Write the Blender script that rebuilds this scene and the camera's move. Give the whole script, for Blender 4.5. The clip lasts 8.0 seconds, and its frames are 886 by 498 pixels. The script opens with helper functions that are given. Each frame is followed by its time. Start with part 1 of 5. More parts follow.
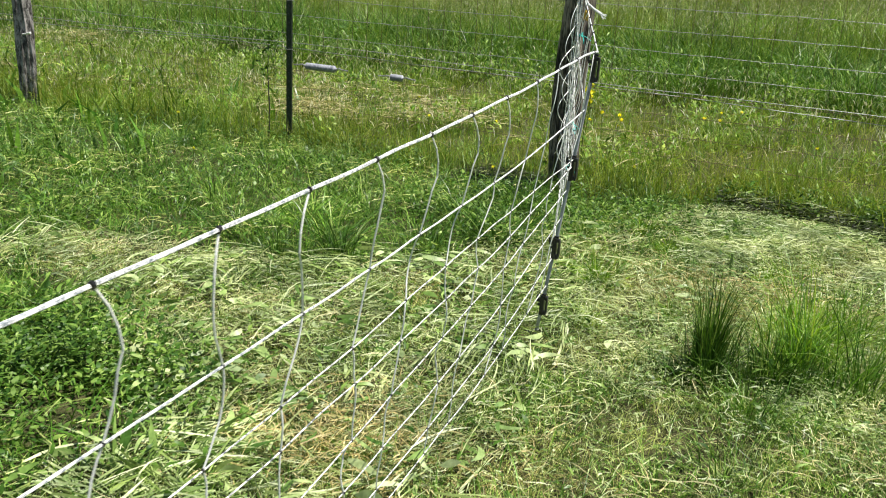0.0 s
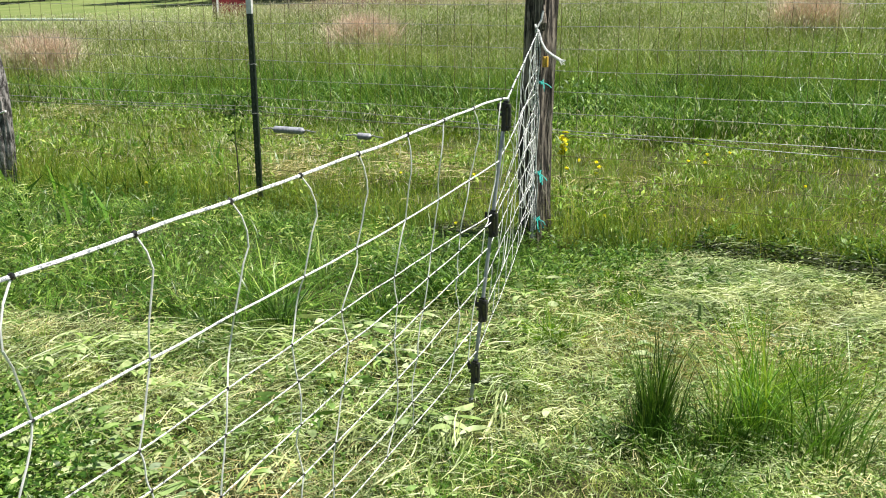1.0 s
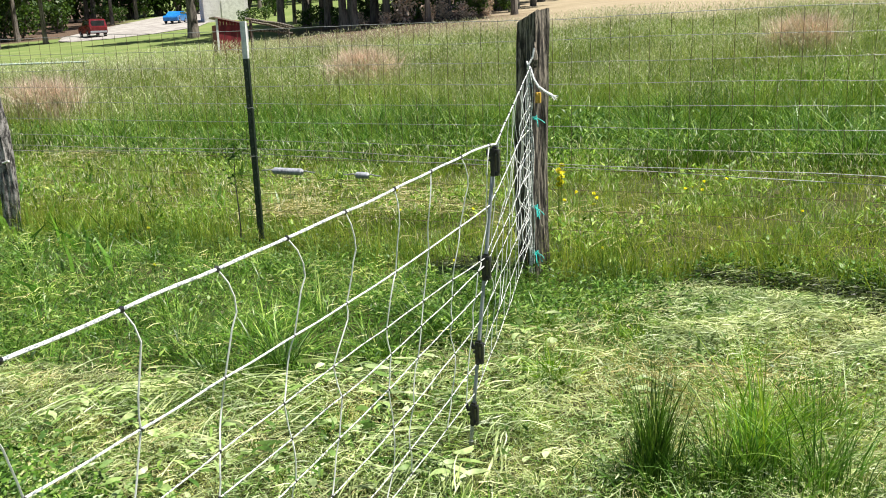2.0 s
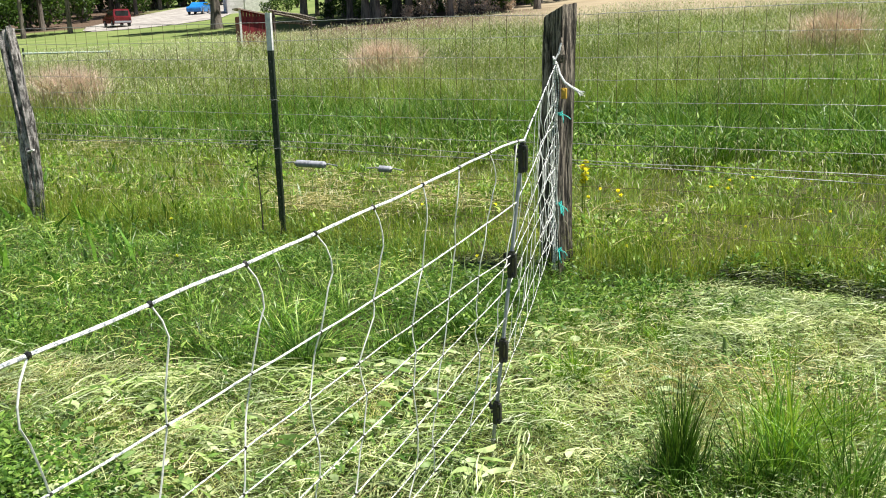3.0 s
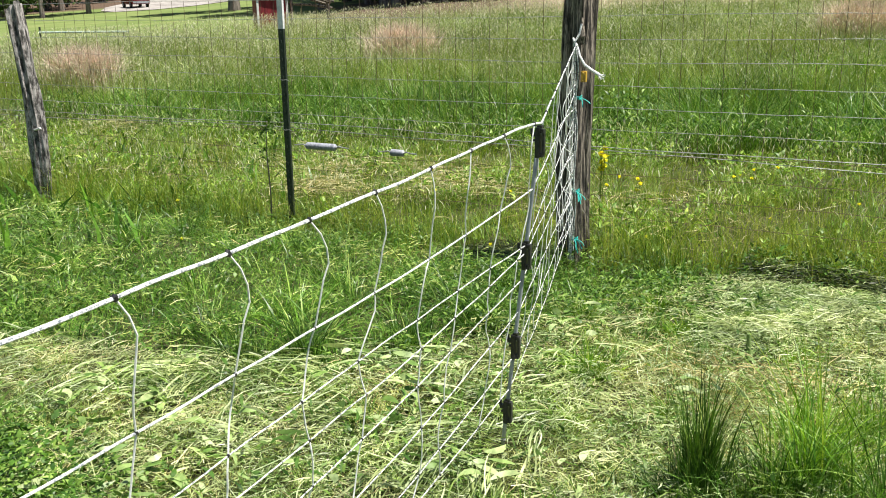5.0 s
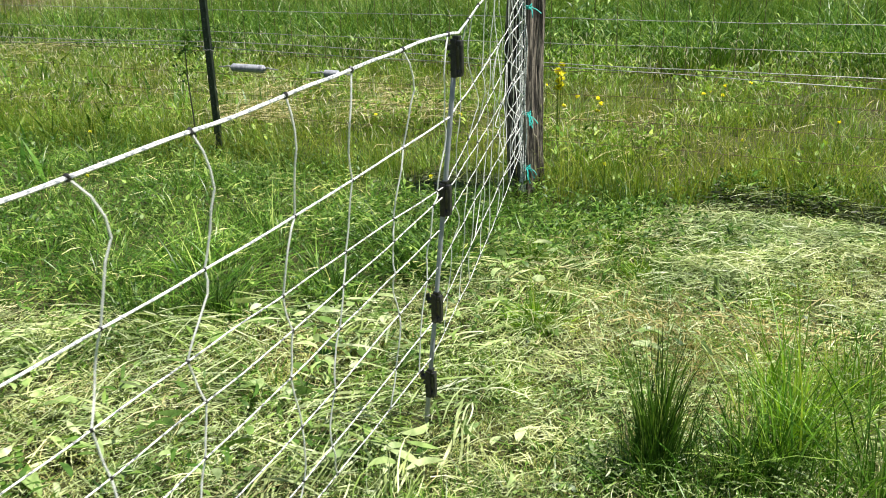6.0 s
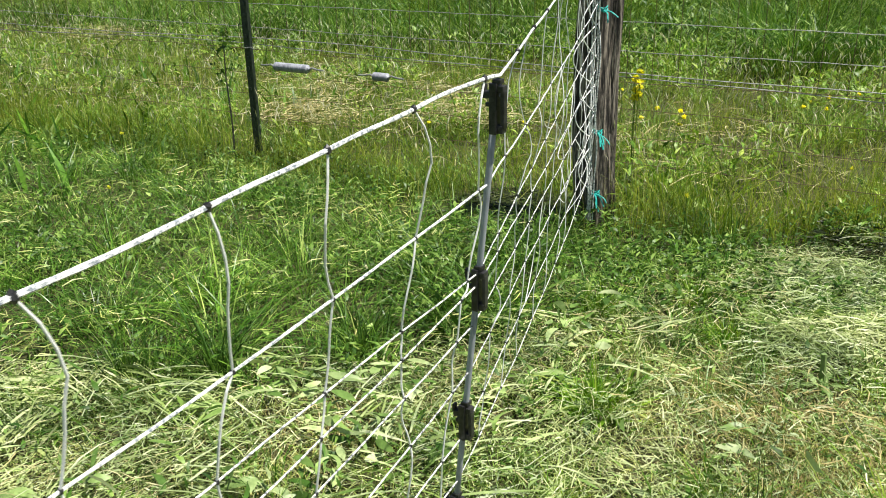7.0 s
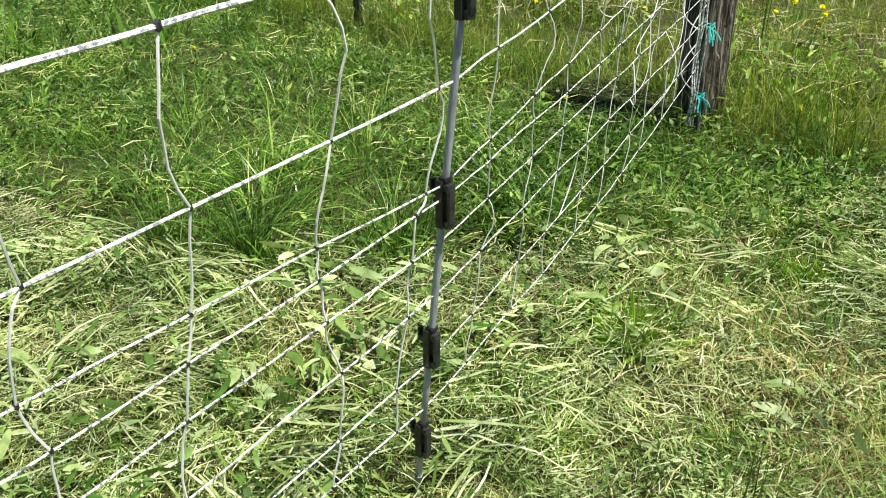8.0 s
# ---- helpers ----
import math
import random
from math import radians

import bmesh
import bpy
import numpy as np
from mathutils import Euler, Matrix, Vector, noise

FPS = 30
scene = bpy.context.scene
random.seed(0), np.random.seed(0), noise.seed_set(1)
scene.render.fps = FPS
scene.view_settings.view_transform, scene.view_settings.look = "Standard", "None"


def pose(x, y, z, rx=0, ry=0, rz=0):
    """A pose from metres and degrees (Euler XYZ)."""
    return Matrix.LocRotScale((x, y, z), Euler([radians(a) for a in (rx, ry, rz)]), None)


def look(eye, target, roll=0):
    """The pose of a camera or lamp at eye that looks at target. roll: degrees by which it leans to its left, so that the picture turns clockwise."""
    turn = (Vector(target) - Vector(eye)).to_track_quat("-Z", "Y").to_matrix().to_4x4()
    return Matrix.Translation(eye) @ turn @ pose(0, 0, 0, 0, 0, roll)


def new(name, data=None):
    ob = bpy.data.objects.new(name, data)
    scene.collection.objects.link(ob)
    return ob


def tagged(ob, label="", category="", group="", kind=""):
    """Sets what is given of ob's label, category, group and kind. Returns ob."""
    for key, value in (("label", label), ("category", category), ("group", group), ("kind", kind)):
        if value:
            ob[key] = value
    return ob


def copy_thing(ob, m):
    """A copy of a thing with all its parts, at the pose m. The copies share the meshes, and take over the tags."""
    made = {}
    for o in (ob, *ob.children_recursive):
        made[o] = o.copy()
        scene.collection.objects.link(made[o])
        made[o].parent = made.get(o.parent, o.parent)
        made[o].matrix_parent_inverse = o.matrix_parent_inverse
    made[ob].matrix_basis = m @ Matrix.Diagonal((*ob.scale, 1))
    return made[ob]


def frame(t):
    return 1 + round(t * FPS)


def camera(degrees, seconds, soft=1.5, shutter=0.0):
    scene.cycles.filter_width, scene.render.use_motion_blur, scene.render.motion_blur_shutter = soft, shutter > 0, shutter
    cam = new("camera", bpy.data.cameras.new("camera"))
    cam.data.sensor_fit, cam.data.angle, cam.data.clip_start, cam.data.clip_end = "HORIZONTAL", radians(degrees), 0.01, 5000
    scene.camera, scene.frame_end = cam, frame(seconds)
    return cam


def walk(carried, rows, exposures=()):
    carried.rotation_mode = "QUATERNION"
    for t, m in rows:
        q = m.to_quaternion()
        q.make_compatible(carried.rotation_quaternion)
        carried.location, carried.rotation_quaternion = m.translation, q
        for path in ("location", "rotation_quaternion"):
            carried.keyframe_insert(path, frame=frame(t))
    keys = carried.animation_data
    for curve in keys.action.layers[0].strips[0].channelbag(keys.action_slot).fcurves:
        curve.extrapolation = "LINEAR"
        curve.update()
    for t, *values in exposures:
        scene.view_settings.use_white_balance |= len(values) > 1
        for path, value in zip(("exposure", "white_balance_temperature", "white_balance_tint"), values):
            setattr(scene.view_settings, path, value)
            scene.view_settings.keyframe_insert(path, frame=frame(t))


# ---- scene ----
cam = camera(53.1, 8.0, soft=1.0, shutter=0.15)
PATH = [
    (0, (0.712, 0.542, 1.372), (-0.017, 2.285, 0.72), 3.46),
    (0.5, (0.883, 0.8, 1.344), (0.042, 2.525, 0.783), 1.33),
    (1, (0.982, 0.902, 1.348), (0.157, 2.643, 0.81), -0.03),
    (1.5, (1.036, 0.904, 1.407), (0.213, 2.662, 0.926), -1.71),
    (3, (0.995, 0.924, 1.412), (0.114, 2.65, 0.92), -1.41),
    (3.5, (0.99, 0.934, 1.389), (0.095, 2.653, 0.899), -1.15),
    (4, (0.971, 0.96, 1.397), (0.075, 2.675, 0.892), -0.42),
    (4.2, (0.976, 0.956, 1.414), (0.08, 2.668, 0.899), -0.1),
    (5.3, (0.868, 1.154, 1.353), (-0.038, 2.854, 0.819), -1.01),
    (5.5, (0.822, 1.225, 1.333), (-0.043, 2.925, 0.736), -1.24),
    (6, (0.869, 1.571, 1.301), (0.034, 3.252, 0.609), -1.44),
    (6.5, (0.856, 1.86, 1.331), (-0.092, 3.466, 0.611), -1.94),
    (7, (0.682, 2.099, 1.336), (-0.282, 3.691, 0.606), -1.24),
    (7.5, (0.68, 2.351, 1.267), (-0.378, 3.808, 0.395), 1.16),
    (8, (0.8, 2.465, 1.286), (-0.367, 3.766, 0.317), -0.08),
]
walk(cam, [(t, look(eye, target, roll)) for t, eye, target, roll in PATH],
     exposures=[(0.0, 0.74), (1.0, 0.90), (1.7, 0.98), (4.2, 0.98), (5.5, 0.96), (6.5, 0.83), (8.0, 0.74)])

# ---- world, sun ----
SUN_AZ = radians(75)      # clockwise from +y
SUN_EL = radians(68)
world = bpy.data.worlds.new("sky")
scene.world = world
world.use_nodes = True
wn = world.node_tree
sky = wn.nodes.new("ShaderNodeTexSky")
sky.sky_type = "NISHITA"
sky.sun_disc = False
sky.sun_elevation, sky.sun_rotation = SUN_EL, SUN_AZ
wn.links.new(sky.outputs[0], wn.nodes["Background"].inputs[0])
wn.nodes["Background"].inputs[1].default_value = 0.045
sun_data = bpy.data.lights.new("sun", "SUN")
sun_data.energy, sun_data.angle, sun_data.color = 5.0, radians(0.55), (1.0, 0.95, 0.85)
sun = new("sun", sun_data)
to_sun = Vector((math.sin(SUN_AZ) * math.cos(SUN_EL), math.cos(SUN_AZ) * math.cos(SUN_EL), math.sin(SUN_EL)))
sun.matrix_world = look(to_sun * 60, (0, 0, 0))

# ---- materials ----


class Nodes:
    """A node tree with short ways to add and link nodes."""

    def __init__(self, name):
        self.mat = bpy.data.materials.new(name)
        self.mat.use_nodes = True
        self.t = self.mat.node_tree
        self.bsdf = self.t.nodes["Principled BSDF"]
        self.out = self.t.nodes["Material Output"]

    def add(self, kind, **inputs):
        n = self.t.nodes.new(kind)
        for k, v in inputs.items():
            self.put(n, k.replace("_", " "), v)
        return n

    def put(self, n, key, v):
        sock = n.inputs[key]
        if hasattr(v, "is_output"):
            self.t.links.new(v, sock)
        else:
            sock.default_value = v

    def ramp(self, fac, stops):
        n = self.t.nodes.new("ShaderNodeValToRGB")
        els = n.color_ramp.elements
        while len(els) < len(stops):
            els.new(0.5)
        for e, (p, c) in zip(els, stops):
            e.position, e.color = p, (*c, 1)
        self.t.links.new(fac, n.inputs[0])
        return n.outputs[0]

    def mix(self, fac, a, b, mode="MIX"):
        n = self.t.nodes.new("ShaderNodeMix")
        n.data_type, n.blend_type = "RGBA", mode
        for k, v in ((0, fac), (6, a), (7, b)):
            if hasattr(v, "is_output"):
                self.t.links.new(v, n.inputs[k])
            else:
                n.inputs[k].default_value = v if k == 0 else (*v, 1)
        return n.outputs[2]

    def noise(self, scale, detail=3.0, vec=None, rough=0.55):
        n = self.add("ShaderNodeTexNoise", Scale=scale, Detail=detail, Roughness=rough)
        if vec is not None:
            self.t.links.new(vec, n.inputs["Vector"])
        return n.outputs["Fac"]

    def place(self):
        return self.add("ShaderNodeNewGeometry").outputs["Position"]

    def bump(self, height, strength, distance):
        n = self.add("ShaderNodeBump", Height=height, Strength=strength, Distance=distance)
        self.put(self.bsdf, "Normal", n.outputs[0])


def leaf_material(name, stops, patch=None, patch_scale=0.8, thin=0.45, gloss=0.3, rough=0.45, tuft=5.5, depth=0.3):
    """Thin leaves: colour by the blade, in patches by the place; light shines through."""
    m = Nodes(name)
    geo = m.add("ShaderNodeNewGeometry")
    col = m.ramp(geo.outputs["Random Per Island"], stops)
    if patch:
        f = m.ramp(m.noise(patch_scale, 3.0, geo.outputs["Position"]), [(0.42, (0, 0, 0)), (0.62, (1, 1, 1))])
        col = m.mix(f, col, m.mix(0.55, col, patch))
    fine = m.ramp(m.noise(38, 3.0, geo.outputs["Position"]), [(0.32, (0.62, 0.66, 0.55)), (0.68, (1.25, 1.22, 1.2))])
    col = m.mix(1.0, col, fine, "MULTIPLY")
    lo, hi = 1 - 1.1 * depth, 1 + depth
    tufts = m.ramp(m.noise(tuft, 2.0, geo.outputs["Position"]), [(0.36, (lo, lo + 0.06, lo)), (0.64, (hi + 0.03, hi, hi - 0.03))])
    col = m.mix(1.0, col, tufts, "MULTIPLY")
    m.put(m.bsdf, "Base Color", col)
    m.put(m.bsdf, "Roughness", rough)
    m.put(m.bsdf, "Specular IOR Level", gloss)
    tr = m.add("ShaderNodeBsdfTranslucent", Color=m.mix(1.0, col, (1.15, 1.2, 0.62), "MULTIPLY"))
    mx = m.add("ShaderNodeMixShader", Fac=thin)
    m.t.links.new(m.bsdf.outputs[0], mx.inputs[1])
    m.t.links.new(tr.outputs[0], mx.inputs[2])
    m.t.links.new(mx.outputs[0], m.out.inputs[0])
    return m.mat


def solid_material(name, stops, scale=20.0, stretch=(1, 1, 1), rough=0.6, metal=0.0, bump=0.3, depth=0.002, fine=6.0, gloss=0.5):
    """A hard surface with grain at two scales and relief."""
    m = Nodes(name)
    coord = m.add("ShaderNodeTexCoord").outputs["Object"]
    mp = m.add("ShaderNodeMapping", Vector=coord, Scale=stretch).outputs[0]
    a, b = m.noise(scale, 5.0, mp), m.noise(scale * fine, 3.0, mp)
    f = m.add("ShaderNodeMath", Value=0.5)
    f.operation = "MULTIPLY_ADD"
    m.t.links.new(a, f.inputs[0])
    f.inputs[1].default_value = 0.65
    g = m.add("ShaderNodeMath")
    g.operation = "MULTIPLY"
    m.t.links.new(b, g.inputs[0])
    g.inputs[1].default_value = 0.35
    m.t.links.new(g.outputs[0], f.inputs[2])
    w = m.add("ShaderNodeMapRange", Value=f.outputs[0])
    w.inputs[1].default_value, w.inputs[2].default_value = 0.33, 0.67
    m.put(m.bsdf, "Base Color", m.ramp(w.outputs[0], stops))
    m.put(m.bsdf, "Roughness", rough)
    m.put(m.bsdf, "Metallic", metal)
    m.put(m.bsdf, "Specular IOR Level", gloss)
    if bump:
        m.bump(f.outputs[0], bump, depth)
    return m.mat


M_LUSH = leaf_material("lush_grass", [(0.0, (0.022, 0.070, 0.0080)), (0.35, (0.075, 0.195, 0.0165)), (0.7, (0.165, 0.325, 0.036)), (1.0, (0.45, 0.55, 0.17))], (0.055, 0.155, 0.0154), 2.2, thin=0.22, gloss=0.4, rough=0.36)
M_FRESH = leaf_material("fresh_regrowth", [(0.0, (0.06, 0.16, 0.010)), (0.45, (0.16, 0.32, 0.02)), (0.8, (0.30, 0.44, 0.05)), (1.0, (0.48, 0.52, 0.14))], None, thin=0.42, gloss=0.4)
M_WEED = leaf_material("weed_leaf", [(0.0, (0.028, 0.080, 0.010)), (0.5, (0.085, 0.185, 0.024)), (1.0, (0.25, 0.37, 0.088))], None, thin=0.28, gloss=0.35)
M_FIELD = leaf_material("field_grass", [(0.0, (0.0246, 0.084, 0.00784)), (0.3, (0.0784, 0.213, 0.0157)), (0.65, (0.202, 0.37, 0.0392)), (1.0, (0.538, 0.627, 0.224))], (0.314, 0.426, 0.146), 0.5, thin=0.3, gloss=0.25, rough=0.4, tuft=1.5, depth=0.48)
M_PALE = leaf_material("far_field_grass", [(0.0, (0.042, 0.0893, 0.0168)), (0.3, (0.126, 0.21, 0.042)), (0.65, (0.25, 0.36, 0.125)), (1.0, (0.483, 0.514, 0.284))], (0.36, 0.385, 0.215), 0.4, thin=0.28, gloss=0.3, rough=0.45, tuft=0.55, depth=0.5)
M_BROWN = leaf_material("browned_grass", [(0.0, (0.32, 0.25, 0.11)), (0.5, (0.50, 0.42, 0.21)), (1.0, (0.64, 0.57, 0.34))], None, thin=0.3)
# near-black clippings colour that stands in for shade on the ground
M_SHADECUT = leaf_material("shade_dark_clippings", [(0.0, (0.012, 0.018, 0.006)), (0.6, (0.035, 0.05, 0.014)), (1.0, (0.12, 0.15, 0.05))], None, thin=0.1)
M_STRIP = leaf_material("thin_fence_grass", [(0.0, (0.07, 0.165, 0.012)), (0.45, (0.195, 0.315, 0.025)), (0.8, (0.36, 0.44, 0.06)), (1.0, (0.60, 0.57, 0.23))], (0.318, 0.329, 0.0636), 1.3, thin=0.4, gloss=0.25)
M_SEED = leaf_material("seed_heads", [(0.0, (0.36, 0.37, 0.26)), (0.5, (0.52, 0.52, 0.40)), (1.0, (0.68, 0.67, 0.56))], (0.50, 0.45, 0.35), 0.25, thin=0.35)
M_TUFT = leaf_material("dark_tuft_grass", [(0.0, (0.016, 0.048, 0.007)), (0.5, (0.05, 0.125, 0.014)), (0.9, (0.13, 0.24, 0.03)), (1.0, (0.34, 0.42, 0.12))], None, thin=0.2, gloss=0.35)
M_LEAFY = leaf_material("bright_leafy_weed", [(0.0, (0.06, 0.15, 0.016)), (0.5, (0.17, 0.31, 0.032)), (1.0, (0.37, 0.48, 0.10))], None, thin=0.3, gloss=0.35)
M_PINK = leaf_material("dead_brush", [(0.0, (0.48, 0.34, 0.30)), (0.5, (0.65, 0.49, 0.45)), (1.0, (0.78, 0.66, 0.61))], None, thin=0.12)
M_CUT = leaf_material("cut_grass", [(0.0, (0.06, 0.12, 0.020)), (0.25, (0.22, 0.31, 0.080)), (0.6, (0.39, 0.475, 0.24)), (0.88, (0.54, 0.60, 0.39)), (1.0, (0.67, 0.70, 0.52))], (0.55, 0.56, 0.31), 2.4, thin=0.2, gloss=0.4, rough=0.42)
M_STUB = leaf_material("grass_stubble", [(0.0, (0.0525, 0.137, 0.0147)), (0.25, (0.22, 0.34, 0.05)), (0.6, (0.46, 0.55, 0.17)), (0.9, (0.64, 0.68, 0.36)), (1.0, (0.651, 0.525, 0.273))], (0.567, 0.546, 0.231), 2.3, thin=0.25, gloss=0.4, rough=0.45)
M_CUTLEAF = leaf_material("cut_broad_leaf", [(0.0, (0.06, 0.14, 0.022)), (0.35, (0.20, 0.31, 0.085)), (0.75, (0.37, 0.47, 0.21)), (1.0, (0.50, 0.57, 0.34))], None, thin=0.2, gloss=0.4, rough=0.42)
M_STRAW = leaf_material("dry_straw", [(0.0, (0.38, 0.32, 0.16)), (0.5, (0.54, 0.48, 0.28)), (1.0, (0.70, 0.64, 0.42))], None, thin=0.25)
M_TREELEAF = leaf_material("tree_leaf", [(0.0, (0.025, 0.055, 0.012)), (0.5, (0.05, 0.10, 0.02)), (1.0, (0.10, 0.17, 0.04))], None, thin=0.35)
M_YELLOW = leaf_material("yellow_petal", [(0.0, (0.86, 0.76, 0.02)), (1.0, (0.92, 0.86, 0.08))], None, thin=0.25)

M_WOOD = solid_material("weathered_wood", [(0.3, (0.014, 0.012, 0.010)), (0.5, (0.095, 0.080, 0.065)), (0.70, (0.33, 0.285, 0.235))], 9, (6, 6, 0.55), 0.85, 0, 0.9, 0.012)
M_WOODGREY = solid_material("old_grey_wood", [(0.3, (0.04, 0.037, 0.036)), (0.5, (0.20, 0.185, 0.175)), (0.68, (0.44, 0.41, 0.40))], 16, (2.2, 2.2, 0.8), 0.9, 0, 0.9, 0.014)
M_BARK = solid_material("tree_bark", [(0.3, (0.06, 0.05, 0.045)), (0.7, (0.20, 0.175, 0.15))], 2.0, (4, 4, 0.6), 0.9, 0, 0.6, 0.05)
M_ROPE = solid_material("white_polywire", [(0.32, (0.22, 0.25, 0.28)), (0.45, (0.68, 0.70, 0.71)), (0.75, (0.82, 0.83, 0.82))], 160, (1, 1, 1), 0.5, 0, 0.5, 0.0015)
M_TWINE = solid_material("white_twine_with_dark_flecks", [(0.34, (0.10, 0.11, 0.12)), (0.43, (0.62, 0.64, 0.62)), (0.58, (0.82, 0.83, 0.81))], 130, (1, 1, 1), 0.5, 0, 0.3, 0.001)
M_STAY = solid_material("white_plastic_stay", [(0.3, (0.80, 0.82, 0.80)), (0.7, (0.90, 0.91, 0.89))], 40, rough=0.35, bump=0.1)
M_BLACK = solid_material("black_plastic", [(0.3, (0.008, 0.008, 0.009)), (0.7, (0.03, 0.03, 0.032))], 60, rough=0.4, bump=0.15, depth=0.0008)
M_GREYROD = solid_material("grey_fibreglass", [(0.3, (0.24, 0.26, 0.30)), (0.7, (0.38, 0.41, 0.46))], 30, (1, 1, 0.2), 0.45, 0, 0.2, 0.0008)
M_STEEL = solid_material("galvanised_wire", [(0.3, (0.22, 0.23, 0.23)), (0.7, (0.42, 0.43, 0.42))], 80, rough=0.5, metal=0.5, bump=0.1)
M_RUST = solid_material("rusted_wire", [(0.3, (0.05, 0.035, 0.022)), (0.7, (0.14, 0.09, 0.05))], 80, rough=0.85, metal=0.1, bump=0.2)
M_TPOST = solid_material("dark_green_post_paint", [(0.3, (0.010, 0.018, 0.012)), (0.7, (0.03, 0.045, 0.03))], 40, rough=0.5, bump=0.2, depth=0.0008)
M_TPWHITE = solid_material("white_post_paint", [(0.3, (0.62, 0.63, 0.64)), (0.7, (0.80, 0.81, 0.81))], 40, rough=0.5, bump=0.15, depth=0.0008)
M_SPRING = solid_material("grey_plastic_coil", [(0.3, (0.20, 0.21, 0.25)), (0.7, (0.36, 0.38, 0.43))], 40, rough=0.4, bump=0.2, depth=0.001)
M_TEAL = solid_material("turquoise_twine", [(0.3, (0.01, 0.30, 0.28)), (0.7, (0.04, 0.50, 0.44))], 120, rough=0.55, bump=0.2, depth=0.0008)
M_OCHRE = solid_material("ochre_insulator", [(0.3, (0.40, 0.25, 0.03)), (0.7, (0.60, 0.40, 0.06))], 40, rough=0.5, bump=0.2)
M_REDBOARD = solid_material("red_barn_paint", [(0.3, (0.13, 0.006, 0.012)), (0.7, (0.22, 0.014, 0.022))], 3, (4, 4, 0.5), 0.7, 0, 0.3, 0.004)
M_WHITE = solid_material("white_trim_paint", [(0.3, (0.60, 0.60, 0.59)), (0.7, (0.78, 0.78, 0.77))], 3, rough=0.6, bump=0.2)
M_ROOF = solid_material("faded_pinkish_roofing", [(0.3, (0.30, 0.20, 0.18)), (0.7, (0.46, 0.34, 0.31))], 4, rough=0.8)
M_SHINGLE = solid_material("grey_shingles", [(0.3, (0.12, 0.12, 0.125)), (0.7, (0.25, 0.25, 0.26))], 3, rough=0.9)
M_SIDING = solid_material("pale_siding", [(0.3, (0.60, 0.58, 0.61)), (0.7, (0.74, 0.72, 0.75))], 1.2, rough=0.7)
M_CONCRETE = solid_material("pale_concrete_drive", [(0.3, (0.22, 0.20, 0.19)), (0.7, (0.36, 0.34, 0.32))], 0.6, rough=0.9, bump=0.3, depth=0.01)
M_CARRED = solid_material("dark_red_car_paint", [(0.3, (0.12, 0.006, 0.012)), (0.7, (0.18, 0.01, 0.018))], 2, rough=0.25, bump=0)
M_CARBLUE = solid_material("bright_blue_car_paint", [(0.3, (0.01, 0.14, 0.45)), (0.7, (0.02, 0.20, 0.58))], 2, rough=0.2, bump=0)
M_GLASS = solid_material("dark_car_glass", [(0.3, (0.015, 0.018, 0.02)), (0.7, (0.03, 0.035, 0.04))], 2, rough=0.08, bump=0)
M_TYRE = solid_material("tyre_rubber", [(0.3, (0.012, 0.012, 0.012)), (0.7, (0.03, 0.03, 0.03))], 10, rough=0.8)
M_PIPE = solid_material("pale_green_pipe", [(0.3, (0.26, 0.36, 0.31)), (0.7, (0.40, 0.48, 0.43))], 8, rough=0.5, bump=0.1)


